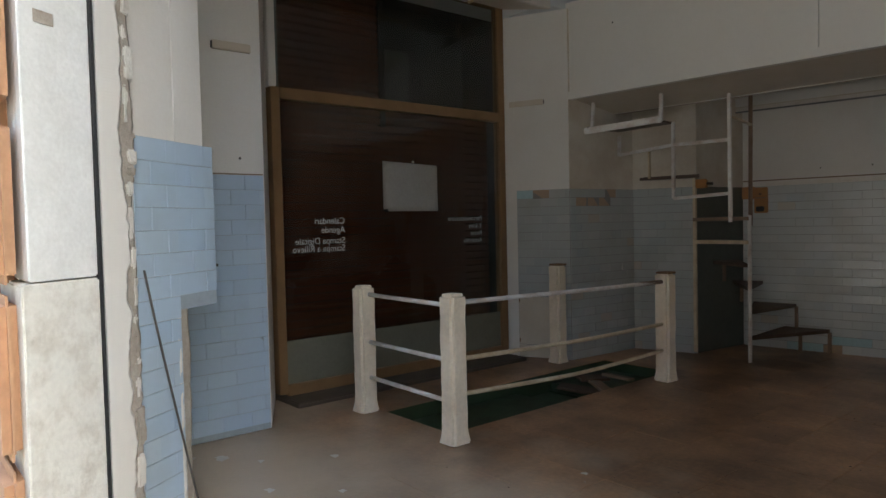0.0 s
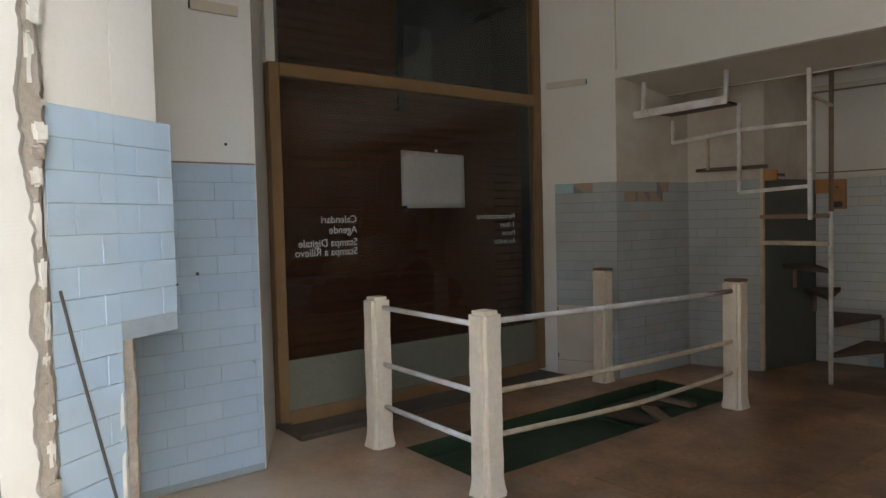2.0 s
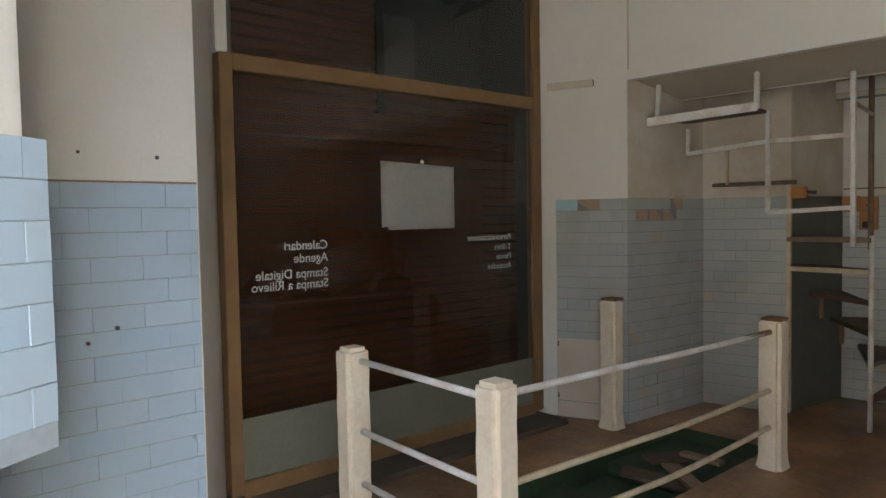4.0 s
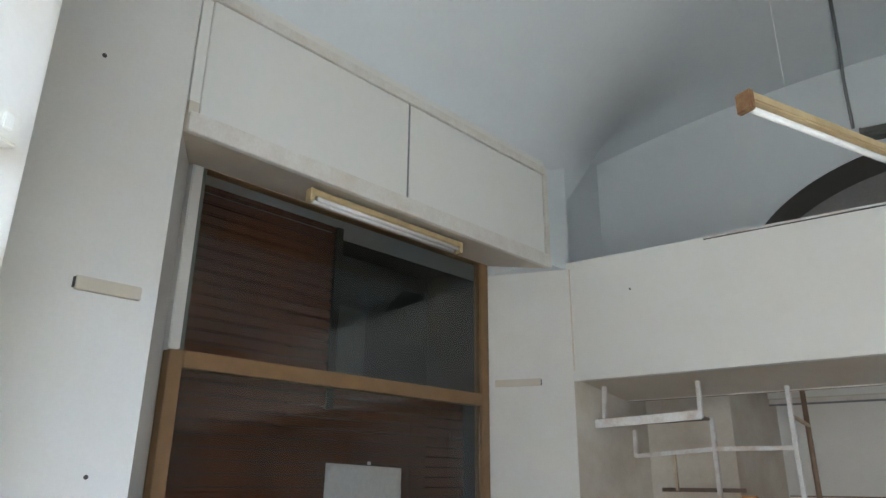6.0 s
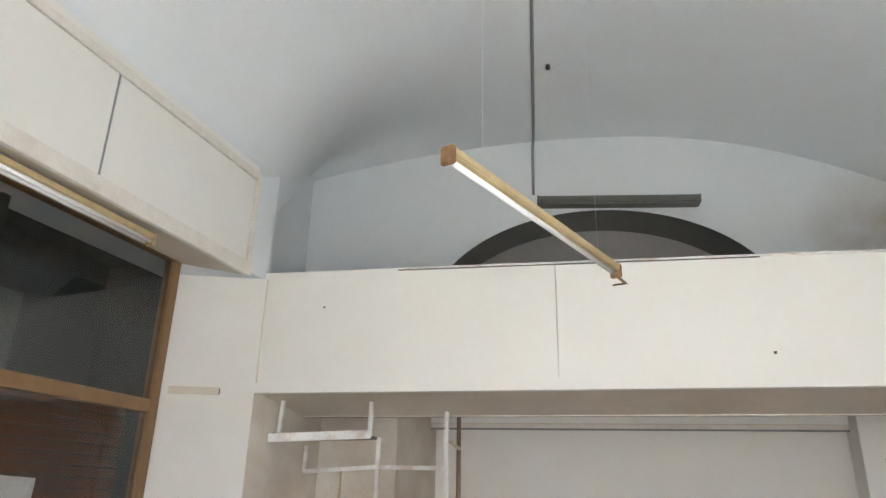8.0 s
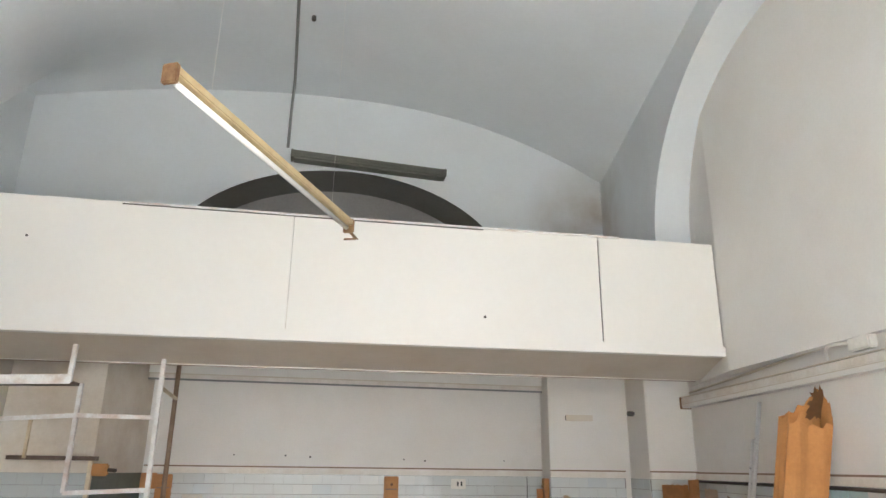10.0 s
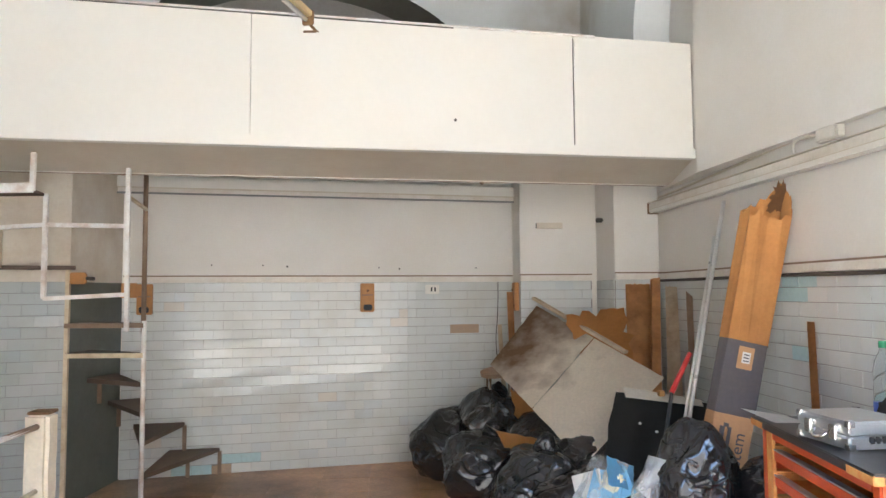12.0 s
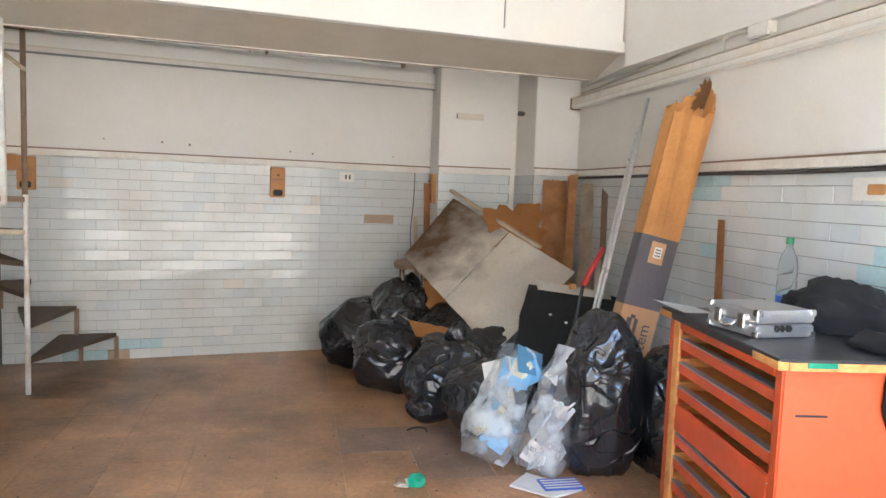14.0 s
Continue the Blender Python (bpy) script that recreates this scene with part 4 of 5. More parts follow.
tube_path("tied_rope", [(1.235, 5.75, 2.36), (1.215, 5.70, 2.30), (1.22, 5.62, 2.31), (1.235, 5.60, 2.37), (1.215, 5.55, 2.33)], 0.014, BATTEN, trunk, "knotted yellow rope")
sk = thing("socket_plate", "old white socket box with a yellowed patch on the tiles", "socket", pose(RIGHT_X - 0.008, 4.02, 1.55, 0, 0, -90))
part("plate", box(0, 0.24, -0.02, 0, 0, 0.10, 0.005), PLASTIC, sk)
part("patch", box(0.09, 0.18, -0.023, -0.02, 0.025, 0.07, 0.004), BOX_WOOD, sk)

cov = thing("access_cover", "cream metal cover low on the window reveal", "cover", pose(-4.74, 5.345, 0, 0, 0, math.degrees(math.atan2(0.225, 0.5))))
part("plate", box(0.005, 0.36, -0.014, -0.004, 0.13, 0.62, 0.003), SOFFIT, cov)
part("lower_plate", box(0.005, 0.36, -0.012, -0.004, 0.0, 0.125, 0.003), SOFFIT, cov)
for z in (0.17, 0.58):
    part("hinge", rod((0.012, -0.018, z - 0.02), (0.012, -0.018, z + 0.02), 0.006, 8), RUST, cov)

ln = thing("trim", "dark joint line where plaster meets tiles", "trim", kind="structure")
part("joint_line", box(LEFT_X - 0.01, LEFT_X + 0.006, 1.0, 2.335, 1.742, 1.75), METAL_BROWN, ln)
part("plaster_band", box(LEFT_X - 0.01, LEFT_X + 0.012, 1.0, 2.325, 1.75, 3.85, 0.004), PLASTER, ln)
bx = thing("switch_box", "small white switch box on the entrance pier", "switch", pose(*splay((-3.153, 1.42, 2.56)), 0, 0, 122.7))
part("case", box(0, 0.09, -0.04, 0, 0, 0.09, 0.006), PLASTIC, bx)
part("rocker", box(0.03, 0.06, -0.046, -0.04, 0.025, 0.065, 0.004), PANEL_WHITE, bx)

# lamp and conduit up on the lunette wall
up = tube_lamp("dark grey-green strip lamp high on the lunette wall", 1.58, BACK @ pose(1.03, -0.09, 4.75, 0, 2.2, 0), DARK_LAMP, 1, 0.13)
part("diffuser", box(0, 1.58, -0.075, 0.075, -0.02, 0.04, 0.02), DARK_LAMP, up)
cond = thing("conduit", "dark conduit run across the vault and down the lunette wall", "conduit")
pts = [(-2.48, back_y(-2.48) - 0.02, 4.9), (-2.48, back_y(-2.48) - 0.02, 5.40)] + [(-2.44 + 0.126 * k, 7.5 - 0.7 * k, vault(-2.44 + 0.126 * k, 7.5 - 0.7 * k) - 0.012) for k in range(9)]
tube_path("pipe", pts, 0.015, CONDUIT, cond)
part("ceiling_hook", rod((-2.09, 6.33, vault(-2.09, 6.33) - 0.04), (-2.09, 6.33, vault(-2.09, 6.33) + 0.01), 0.02, 8), CABLE, cond)


def spots(name, label, places, m, r=0.008):
    ob = thing(name, label, "nail holes", m, kind="structure")
    for k, (x, z) in enumerate(places):
        part("nail_hole", rod((x, 0.002, z), (x, -0.003, z), r * (0.8 + 0.5 * ((k * 37) % 5) / 5), 7), CABLE, ob)


spots("trim_nail_holes", "dark nail holes in the back wall plaster", [(0.75, 1.86), (1.2, 1.86), (1.42, 1.85), (2.28, 1.84), (2.48, 1.83), (3.25, 1.84)], BACK)
spots("trim_panel_marks", "small dark marks on the parapet panels", [(0.62, 3.22), (3.75, 2.80)], FASCIA, 0.011)
spots("trim_plaster_marks", "small nail holes in the side plaster", [(0.12, 1.86), (0.42, 1.85), (0.2, 3.6), (0.13, 1.1), (0.24, 1.15)], pose(LEFT_X + 0.012, 1.75, 0, 0, 0, 90), 0.009)


# ---- rubbish heap in the corner ----
BIN_BAG = crumpled("black_bin_bag", (0.016, 0.016, 0.019), 0.13)
CLEAR_MIX, cn, cl, cp = nodes_of("clear_plastic_film")
cp.inputs["Base Color"].default_value, cp.inputs["Roughness"].default_value = (0.74, 0.77, 0.79, 1), 0.16
tr = cn.new("ShaderNodeBsdfTransparent")
mx = cn.new("ShaderNodeMixShader")
wrinkle, cgeo = cn.new("ShaderNodeTexNoise"), cn.new("ShaderNodeNewGeometry")
wrinkle.inputs["Scale"].default_value, wrinkle.inputs["Detail"].default_value = 7, 8
cl.new(cgeo.outputs["Position"], wrinkle.inputs["Vector"])
crange = cn.new("ShaderNodeMapRange")
crange.inputs["From Min"].default_value, crange.inputs["From Max"].default_value = 0.42, 0.62
crange.inputs["To Min"].default_value, crange.inputs["To Max"].default_value = 0.14, 0.58
cl.new(wrinkle.outputs["Fac"], crange.inputs["Value"])
cl.new(crange.outputs[0], mx.inputs[0])
cl.new(tr.outputs[0], mx.inputs[1]), cl.new(cp.outputs[0], mx.inputs[2])
cl.new(mx.outputs[0], cn["Material Output"].inputs[0])
cb = cn.new("ShaderNodeBump")
cb.inputs["Strength"].default_value, cb.inputs["Distance"].default_value = 0.8, 0.03
cl.new(wrinkle.outputs["Fac"], cb.inputs["Height"]), cl.new(cb.outputs[0], cp.inputs["Normal"])
CARD = surface("brown_cardboard", (0.52, 0.24, 0.075), (0.32, 0.14, 0.05), 0.6, 0.85, scale=4, fine=50, bump=0.15)
CARD_DARK = surface("grey_printed_cardboard", (0.12, 0.11, 0.12), (0.17, 0.14, 0.12), 0.5, 0.8, scale=5, bump=0.15)
CARD_PALE = surface("pale_cardboard_label", (0.56, 0.32, 0.16), (0.46, 0.26, 0.13), 0.5, 0.8, bump=0.1)
PLY = surface("orange_plywood", (0.60, 0.30, 0.12), (0.28, 0.125, 0.045), 0.9, 0.7, scale=6, fine=30, bump=0.3)
PLANK = surface("weathered_grey_plank", (0.58, 0.47, 0.34), (0.30, 0.21, 0.13), 0.7, 0.8, scale=7, fine=40, bump=0.4)
FELT = surface("black_felt", (0.028, 0.028, 0.028), (0.045, 0.043, 0.04), 0.5, 0.95, bump=0.5)
ALU = surface("brushed_aluminium", (0.62, 0.64, 0.66), (0.45, 0.46, 0.48), 0.4, 0.32, 0.85, scale=6, fine=120, bump=0.08)
POLE_METAL = surface("pale_anodised_pole", (0.74, 0.74, 0.73), (0.58, 0.57, 0.55), 0.4, 0.3, 0.35, scale=8, fine=90, bump=0.05)
CHROME = surface("chrome", (0.7, 0.7, 0.7), None, 0.3, 0.15, 1.0, bump=0)
RED = surface("red_paint", (0.55, 0.03, 0.03), None, 0.3, 0.4, bump=0.05)
ORANGE = surface("orange_red_paint", (0.66, 0.095, 0.022), (0.50, 0.07, 0.018), 0.5, 0.42, scale=5, fine=35, bump=0.2)
CHIPPED = surface("chipped_orange_wood", (0.74, 0.40, 0.13), (0.64, 0.16, 0.03), 0.9, 0.7, scale=16, fine=60, bump=0.5)
BLACK_TOP = surface("black_worktop", (0.03, 0.03, 0.032), (0.06, 0.055, 0.05), 0.6, 0.35, scale=6, bump=0.1)
CLOTH = surface("black_cloth", (0.007, 0.007, 0.008), (0.012, 0.012, 0.013), 0.5, 0.9, scale=10, fine=120, bump=0.5)
BLUE = surface("blue_plastic", (0.06, 0.12, 0.55), (0.10, 0.22, 0.6), 0.5, 0.4, bump=0.1)
LIGHT_BLUE = surface("light_blue_sheet", (0.17, 0.45, 0.72), (0.34, 0.54, 0.68), 0.5, 0.5, bump=0.1)
FOAM = surface("cream_foam", (0.86, 0.80, 0.58), (0.78, 0.70, 0.5), 0.5, 0.9, bump=0.5)
GREEN = glassy("green_plastic", (0.02, 0.45, 0.28), 0.15, 0.5)


def lump(bm, c, r, seed, crease=0.16, base=0.0, sub=4):
    """A slack, creased sack: a ball pushed in and out along ridges and set down flat on base."""
    s = bmesh.ops.create_icosphere(bm, subdivisions=sub, radius=1.0)["verts"]
    for v in s:
        n = v.co.normalized()
        k = n * 1.7 + Vector((seed * 3.1, seed, 0))
        d = 0.22 * noise.noise(k) + crease * (1 - 2 * abs(noise.noise(k * 1.9))) * 0.7 + crease * 0.4 * (1 - 2 * abs(noise.noise(k * 3.4)))
        p = n * (1 + d)
        if n.z < 0:
            p.x *= 1 + 0.12 * -n.z
            p.y *= 1 + 0.12 * -n.z
        v.co = Vector(c) + Vector((p.x * r[0], p.y * r[1], p.z * r[2]))
        if v.co.z < base + 0.004:
            v.co.z = base + 0.004
    return bm


def sack(bm, c, r, seed, base=0.0):
    """A slack plastic sack: hollows between sharp folds at two sizes, slumped wide at the foot."""
    for v in bmesh.ops.create_icosphere(bm, subdivisions=5, radius=1.0)["verts"]:
        n = v.co.normalized()
        k = Vector((n.x, n.y, n.z * 0.75)) + Vector((seed * 3.1, seed * 1.7, 0))
        wide = noise.voronoi(k * 1.5)[0][0]
        fine = noise.voronoi(k * 4.3 + Vector((0.2, 0.3, 0.1)) * noise.noise(k * 3))[0][0]
        p = n * (0.90 + 0.16 * noise.noise(k * 1.1) + 0.26 * (wide - 0.42) + 0.085 * (fine - 0.42))
        if n.z < 0:
            p.x *= 1 + 0.16 * -n.z
            p.y *= 1 + 0.16 * -n.z
        v.co = Vector(c) + Vector((p.x * r[0], p.y * r[1], p.z * r[2])) * 1.12
        v.co.z = max(v.co.z, base + 0.004)
    return bm


def bin_bag(c, r, seed, label, knot=True, base=0.0):
    ob = smooth(part("bin_bag", sack(bmesh.new(), c, r, seed, base), BIN_BAG))
    tagged(ob, label, "bin bag", "black bin bags in the heap")
    if knot:
        bm = bmesh.new()
        lump(bm, (c[0] + 0.05, c[1], c[2] + r[2] * 0.98), (0.07, 0.06, 0.09), seed + 3, 0.4, sub=3)
        smooth(part("tied_neck", bm, BIN_BAG, ob))
    return ob


bin_bag((-0.56, 7.34, 0.26), (0.36, 0.32, 0.30), 1, "slumped black bin bag against the tiled wall", False)
bin_bag((-0.20, 7.25, 0.40), (0.36, 0.34, 0.30), 2, "full black bin bag on the heap beside the wall")
bin_bag((-0.34, 6.62, 0.23), (0.33, 0.30, 0.27), 3, "shiny black bin bag lying on the floor")
bin_bag((0.12, 6.75, 0.28), (0.36, 0.33, 0.30), 4, "black bin bag under the dirty board", False)
bin_bag((-0.05, 6.06, 0.22), (0.34, 0.30, 0.28), 5, "loosely filled black bin bag at the heap's edge")
bin_bag((0.30, 6.15, 0.27), (0.32, 0.30, 0.27), 6, "black bin bag squeezed under the board", False)
bin_bag((0.08, 5.58, 0.20), (0.27, 0.25, 0.25), 7, "small matt black bag on the floor", False)
bin_bag((0.55, 5.60, 0.20), (0.32, 0.28, 0.24), 8, "black bin bag under the felt sheet", False)
bin_bag((-0.22, 5.80, 0.10), (0.15, 0.12, 0.10), 12, "small flat black bag on the floor", False)
bin_bag((0.57, 4.95, 0.36), (0.25, 0.23, 0.46), 9, "tall black bin bag standing beside the cabinet", False)
bin_bag((0.98, 4.85, 0.32), (0.24, 0.26, 0.36), 11, "black bin bag wedged behind the cabinet", False)


def clear_bag(label, base, top, w, d, seed, inside):
    """A see-through sack that leans, with rubbish in it."""
    base, top = Vector(base), Vector(top)
    ax = (top - base)
    q = ax.to_track_quat("Z", "Y").to_matrix().to_4x4()
    q.translation = base
    ob = thing("clear_bag", label, "plastic bag", None, "clear plastic bags of rubbish")
    bm = bmesh.new()
    rings = []
    for i in range(25):
        f = i / 24
        s = (0.84 + 0.16 * math.sin(min(1, f * 2.2) * math.pi * 0.6)) * (1 - 0.4 * max(0, f - 0.3) / 0.7)
        ring = []
        for k in range(40):
            a = k / 40 * math.tau
            n = Vector((math.cos(a), math.sin(a), f * 3))
            g = 0.95 + 0.12 * noise.noise(n * 1.3 + Vector((seed, 0, 0))) + 0.34 * (noise.voronoi(n * 1.5 + Vector((0, seed, 0)))[0][0] - 0.4) + 0.05 * (noise.voronoi(n * 3.7 + Vector((seed, 0, 0)))[0][0] - 0.4)
            p = q @ Vector((math.cos(a) * w * s * g, math.sin(a) * d * s * g, f * ax.length))
            p.z = max(p.z, 0.004)
            ring.append(bm.verts.new(p))
        rings.append(ring)
    for a, b in zip(rings, rings[1:]):
        for k in range(40):
            bm.faces.new((a[k], a[(k + 1) % 40], b[(k + 1) % 40], b[k]))
    bm.faces.new(list(reversed(rings[0])))
    smooth(part("film", bm, CLEAR_MIX, ob))
    rng = random.Random(seed)
    for mat, n, big in inside:
        for _ in range(n):
            f, a, rr = rng.uniform(0.08, 0.85), rng.uniform(0, math.tau), rng.uniform(0.15, 0.72)
            c = q @ Vector((math.cos(a) * w * 0.9 * rr, math.sin(a) * d * 0.9 * rr, f * ax.length))
            c.z = max(c.z, 0.09)
            t = 0.035 if mat is FOAM else 0.005
            bm = box(-big * rng.uniform(0.6, 1), big * rng.uniform(0.6, 1), -big * 0.75, big * 0.75, -t, t, t * 0.4, m=pose(*c) @ q.to_3x3().to_4x4() @ pose(0, 0, 0, 90 + rng.uniform(-25, 25), rng.uniform(-40, 40), rng.uniform(-35, 35)))
            for v in bm.verts:
                v.co.z = max(v.co.z, 0.006)
            part("rubbish", bm, mat, ob)
    return ob


clear_bag("clear plastic bag full of cream foam and blue packaging", (-0.06, 5.10, 0.0), (0.20, 5.28, 0.60), 0.19, 0.15, 3, ((FOAM, 6, 0.075), (PAPER, 5, 0.11), (LIGHT_BLUE, 4, 0.12)))
clear_bag("clear plastic bag stuffed with pale film", (0.20, 4.92, 0.0), (0.42, 5.02, 0.66), 0.16, 0.14, 8, ((PAPER, 4, 0.09), (surface("grey_film", (0.66, 0.68, 0.70), None, 0.3, 0.4), 6, 0.12)))
ob = thing("plastic_slat_bundle", "bundle of grey plastic strips standing in a bag", "plastic strips")
for k in range(4):
    part("strip", bar((0.30 + 0.03 * k, 5.06 + 0.01 * k, 0.25), (0.37 + 0.06 * k, 5.06, 0.64 - 0.02 * k), 0.035, 0.006), ALU if k % 2 else surface("dark_blue_strip", (0.08, 0.09, 0.16), None), ob)
b = tagged(part("blue_wrapper", box(0.14, 0.36, 4.62, 4.76, 0.004, 0.02, 0.003, m=None), BLUE), "blue and white striped wrapper on the floor", "wrapper")
for k in range(4):
    part("stripe", box(0.15, 0.35, 4.635 + 0.03 * k, 4.647 + 0.03 * k, 0.0205, 0.0225), PAPER, b)
tagged(part("film_sheet", prism([(-0.02, 4.72), (0.16, 4.55), (0.34, 4.62), (0.12, 4.86)], 0.004, 0.014), PAPER), "pale crumpled plastic sheet on the floor", "plastic sheet")


def sheet(name, corners, thick, material, label="", category="", parent=None, cuts=10, rag=0.0, seed=0):
    """A board through four corners, with a worn outline."""
    a, b, c, d = (Vector(p) for p in corners)
    n = (b - a).cross(d - a).normalized()
    bm = bmesh.new()
    g = []
    for i in range(cuts + 1):
        row = []
        for j in range(cuts + 1):
            u, v = i / cuts, j / cuts
            p = a.lerp(b, u).lerp(d.lerp(c, u), v)
            if rag and (i in (0, cuts) or j in (0, cuts)):
                e = rag * noise.noise((u * 9 + seed, v * 9, seed * 2.0)) + rag * 0.6 * noise.noise((u * 23, v * 23 + seed, 3))
                p += ((a + b + c + d) / 4 - p).normalized() * e
            row.append(bm.verts.new(p))
        g.append(row)
    for i in range(cuts):
        for j in range(cuts):
            bm.faces.new((g[i][j], g[i + 1][j], g[i + 1][j + 1], g[i][j + 1]))
    bmesh.ops.solidify(bm, geom=list(bm.faces), thickness=thick)
    bmesh.ops.recalc_face_normals(bm, faces=bm.faces)
    ob = part(name, bm, material, parent)
    return tagged(ob, label, category) if label else ob


tagged(sheet("blue_packaging", ((0.14, 5.16, 0.66), (0.32, 5.22, 0.58), (0.28, 5.12, 0.46), (0.12, 5.08, 0.52)), 0.004, LIGHT_BLUE, cuts=6, rag=0.02, seed=21), "light blue packaging sticking out of the clear bag", "packaging")


def mouldy(name, origin, axis, clean, mould):
    """A pale board that brown mould has crept over from one edge."""
    m = surface(name, clean, [c * 0.6 for c in clean], 0.2, 0.85, scale=2.4, fine=45, bump=0.4, sharp=0.2)
    n, l = m.node_tree.nodes, m.node_tree.links
    inp = n["Principled BSDF"].inputs["Base Color"]
    pale = inp.links[0].from_socket
    g, sub_, dot_, rng_, blot, mul_, mix_ = (n.new("ShaderNode" + k) for k in ("NewGeometry", "VectorMath", "VectorMath", "MapRange", "TexNoise", "Math", "Mix"))
    sub_.operation, dot_.operation, mul_.operation, mix_.data_type = "SUBTRACT", "DOT_PRODUCT", "MULTIPLY_ADD", "RGBA"
    sub_.inputs[1].default_value = origin
    dot_.inputs[1].default_value = axis / axis.length_squared
    blot.inputs["Scale"].default_value, blot.inputs["Detail"].default_value = 5, 10
    l.new(g.outputs["Position"], sub_.inputs[0]), l.new(g.outputs["Position"], blot.inputs["Vector"])
    l.new(sub_.outputs[0], dot_.inputs[0])
    mul_.inputs[1].default_value = 0.9
    l.new(blot.outputs["Fac"], mul_.inputs[0]), l.new(dot_.outputs["Value"], mul_.inputs[2])
    for key, value in (("From Min", 0.55), ("From Max", 1.02), ("To Min", 1.0), ("To Max", 0.0)):
        rng_.inputs[key].default_value = value
    l.new(mul_.outputs[0], rng_.inputs["Value"]), l.new(rng_.outputs[0], mix_.inputs[0])
    mix_.inputs[7].default_value = (*mould, 1)
    l.new(pale, mix_.inputs[6]), l.new(mix_.outputs[2], inp)
    return m


board = thing("dirty_board", "large cream board stained with brown mould on the heap", "board")
P1, P2, P3, P4 = (Vector(p) for p in ((0.27, 7.55, 1.47), (0.964, 6.3, 0.948), (0.227, 5.9, 0.421), (-0.225, 7.2, 0.97)))
MOULDY = mouldy("mouldy_cream_board", P1, P2 - P1, (0.95, 0.87, 0.75), (0.24, 0.145, 0.08))
sheet("board_half", (P1, P1.lerp(P2, 0.5), P4.lerp(P3, 0.5), P4), 0.02, MOULDY, parent=board, rag=0.012, seed=1)
sheet("board_half", (P1.lerp(P2, 0.505), P2, P3, P4.lerp(P3, 0.505)), 0.02, MOULDY, parent=board, rag=0.008, seed=4)
part("edge_batten", bar(P1 + Vector((-0.02, 0.03, 0.07)), P1.lerp(P2, 0.75) + Vector((0, 0.02, 0.03)), 0.05, 0.025, 0.003), PLANK, board, "weathered wooden edge batten")
felt = sheet("felt_sheet", ((0.47, 5.95, 0.90), (1.12, 5.68, 0.84), (0.92, 5.25, 0.52), (0.19, 5.50, 0.42)), 0.03, FELT, "torn black felt-covered panel thrown on the bags", "panel", rag=0.03, seed=7)
for x, y, z in ((0.60, 5.58, 0.69), (0.52, 5.66, 0.73)):
    part("torn_spot", box(x, x + 0.02, y, y + 0.015, z, z + 0.014, 0.004), PAPER, felt)
wb = sheet("white_batten", ((0.52, 5.95, 0.935), (0.98, 5.74, 0.87), (0.98, 5.70, 0.83), (0.52, 5.90, 0.87)), 0.02, TRIM_WHITE, "white strip with brown tape on the felt panel", "batten")
part("tape_patch", box(0.72, 0.76, 5.80, 5.84, 0.885, 0.925, 0.004), BOX_WOOD, wb)

# loose boards behind, leaning in the corner
sheet("plywood_board", ((0.95, 7.06, 1.66), (1.16, 7.04, 1.66), (1.12, 6.72, 0.06), (0.85, 6.74, 0.06)), 0.018, PLY, "orange plywood board leaning in the corner", "board", rag=0.01, seed=2)
sheet("plank", ((1.15, 7.0, 1.70), (1.20, 7.0, 1.69), (1.02, 6.55, 0.03), (0.94, 6.55, 0.03)), 0.03, PLY, "narrow orange plank leaning in the corner", "plank", rag=0.004, seed=3)
sheet("plank", ((1.19, 6.78, 1.64), (1.265, 6.72, 1.63), (1.12, 6.30, 0.03), (1.0, 6.34, 0.03)), 0.025, PLANK, "rough pale plank leaning in the corner", "plank", rag=0.012, seed=5)
sheet("plank", ((1.24, 6.5, 1.60), (1.275, 6.46, 1.55), (1.17, 6.2, 0.03), (1.12, 6.2, 0.03)), 0.02, METAL_BROWN, "dark weathered plank leaning in the corner", "plank", rag=0.01, seed=6)
sheet("torn_cardboard", ((0.43, 7.10, 1.40), (0.92, 7.03, 1.46), (0.95, 6.80, 0.85), (0.50, 6.85, 0.90)), 0.008, CARD, "torn brown cardboard sheet behind the board", "cardboard", rag=0.09, seed=9)
sheet("cardboard_flap", ((-0.30, 6.42, 0.56), (0.20, 6.28, 0.48), (0.16, 6.15, 0.42), (-0.26, 6.30, 0.46)), 0.008, CARD, "brown cardboard flap on the bin bags", "cardboard", rag=0.02, seed=11)
sheet("cardboard_piece", ((-0.10, 6.95, 0.80), (0.22, 6.75, 0.55), (0.26, 6.55, 0.36), (-0.04, 6.80, 0.45)), 0.01, CARD, "crumpled brown cardboard with a torn white label", "cardboard", rag=0.04, seed=13)
sheet("grey_board", ((-0.38, 6.50, 0.60), (-0.30, 6.50, 0.55), (-0.05, 6.38, 0.42), (-0.12, 6.38, 0.47)), 0.01, PLANK, "thin grey board strip on the bags", "board", rag=0.004, seed=14)
sheet("post_offcut", ((0.02, 7.72, 1.60), (0.08, 7.72, 1.60), (0.08, 7.45, 0.03), (0.02, 7.45, 0.03)), 0.035, PLY, "weathered brown post leaning by the pilaster", "wood piece", rag=0.005, seed=15)
sheet("short_stake", ((-0.10, 7.55, 1.30), (-0.06, 7.55, 1.30), (-0.02, 7.35, 0.03), (-0.06, 7.35, 0.03)), 0.03, PLANK, "short grey stake leaning by the pilaster", "wood piece", rag=0.008, seed=16)
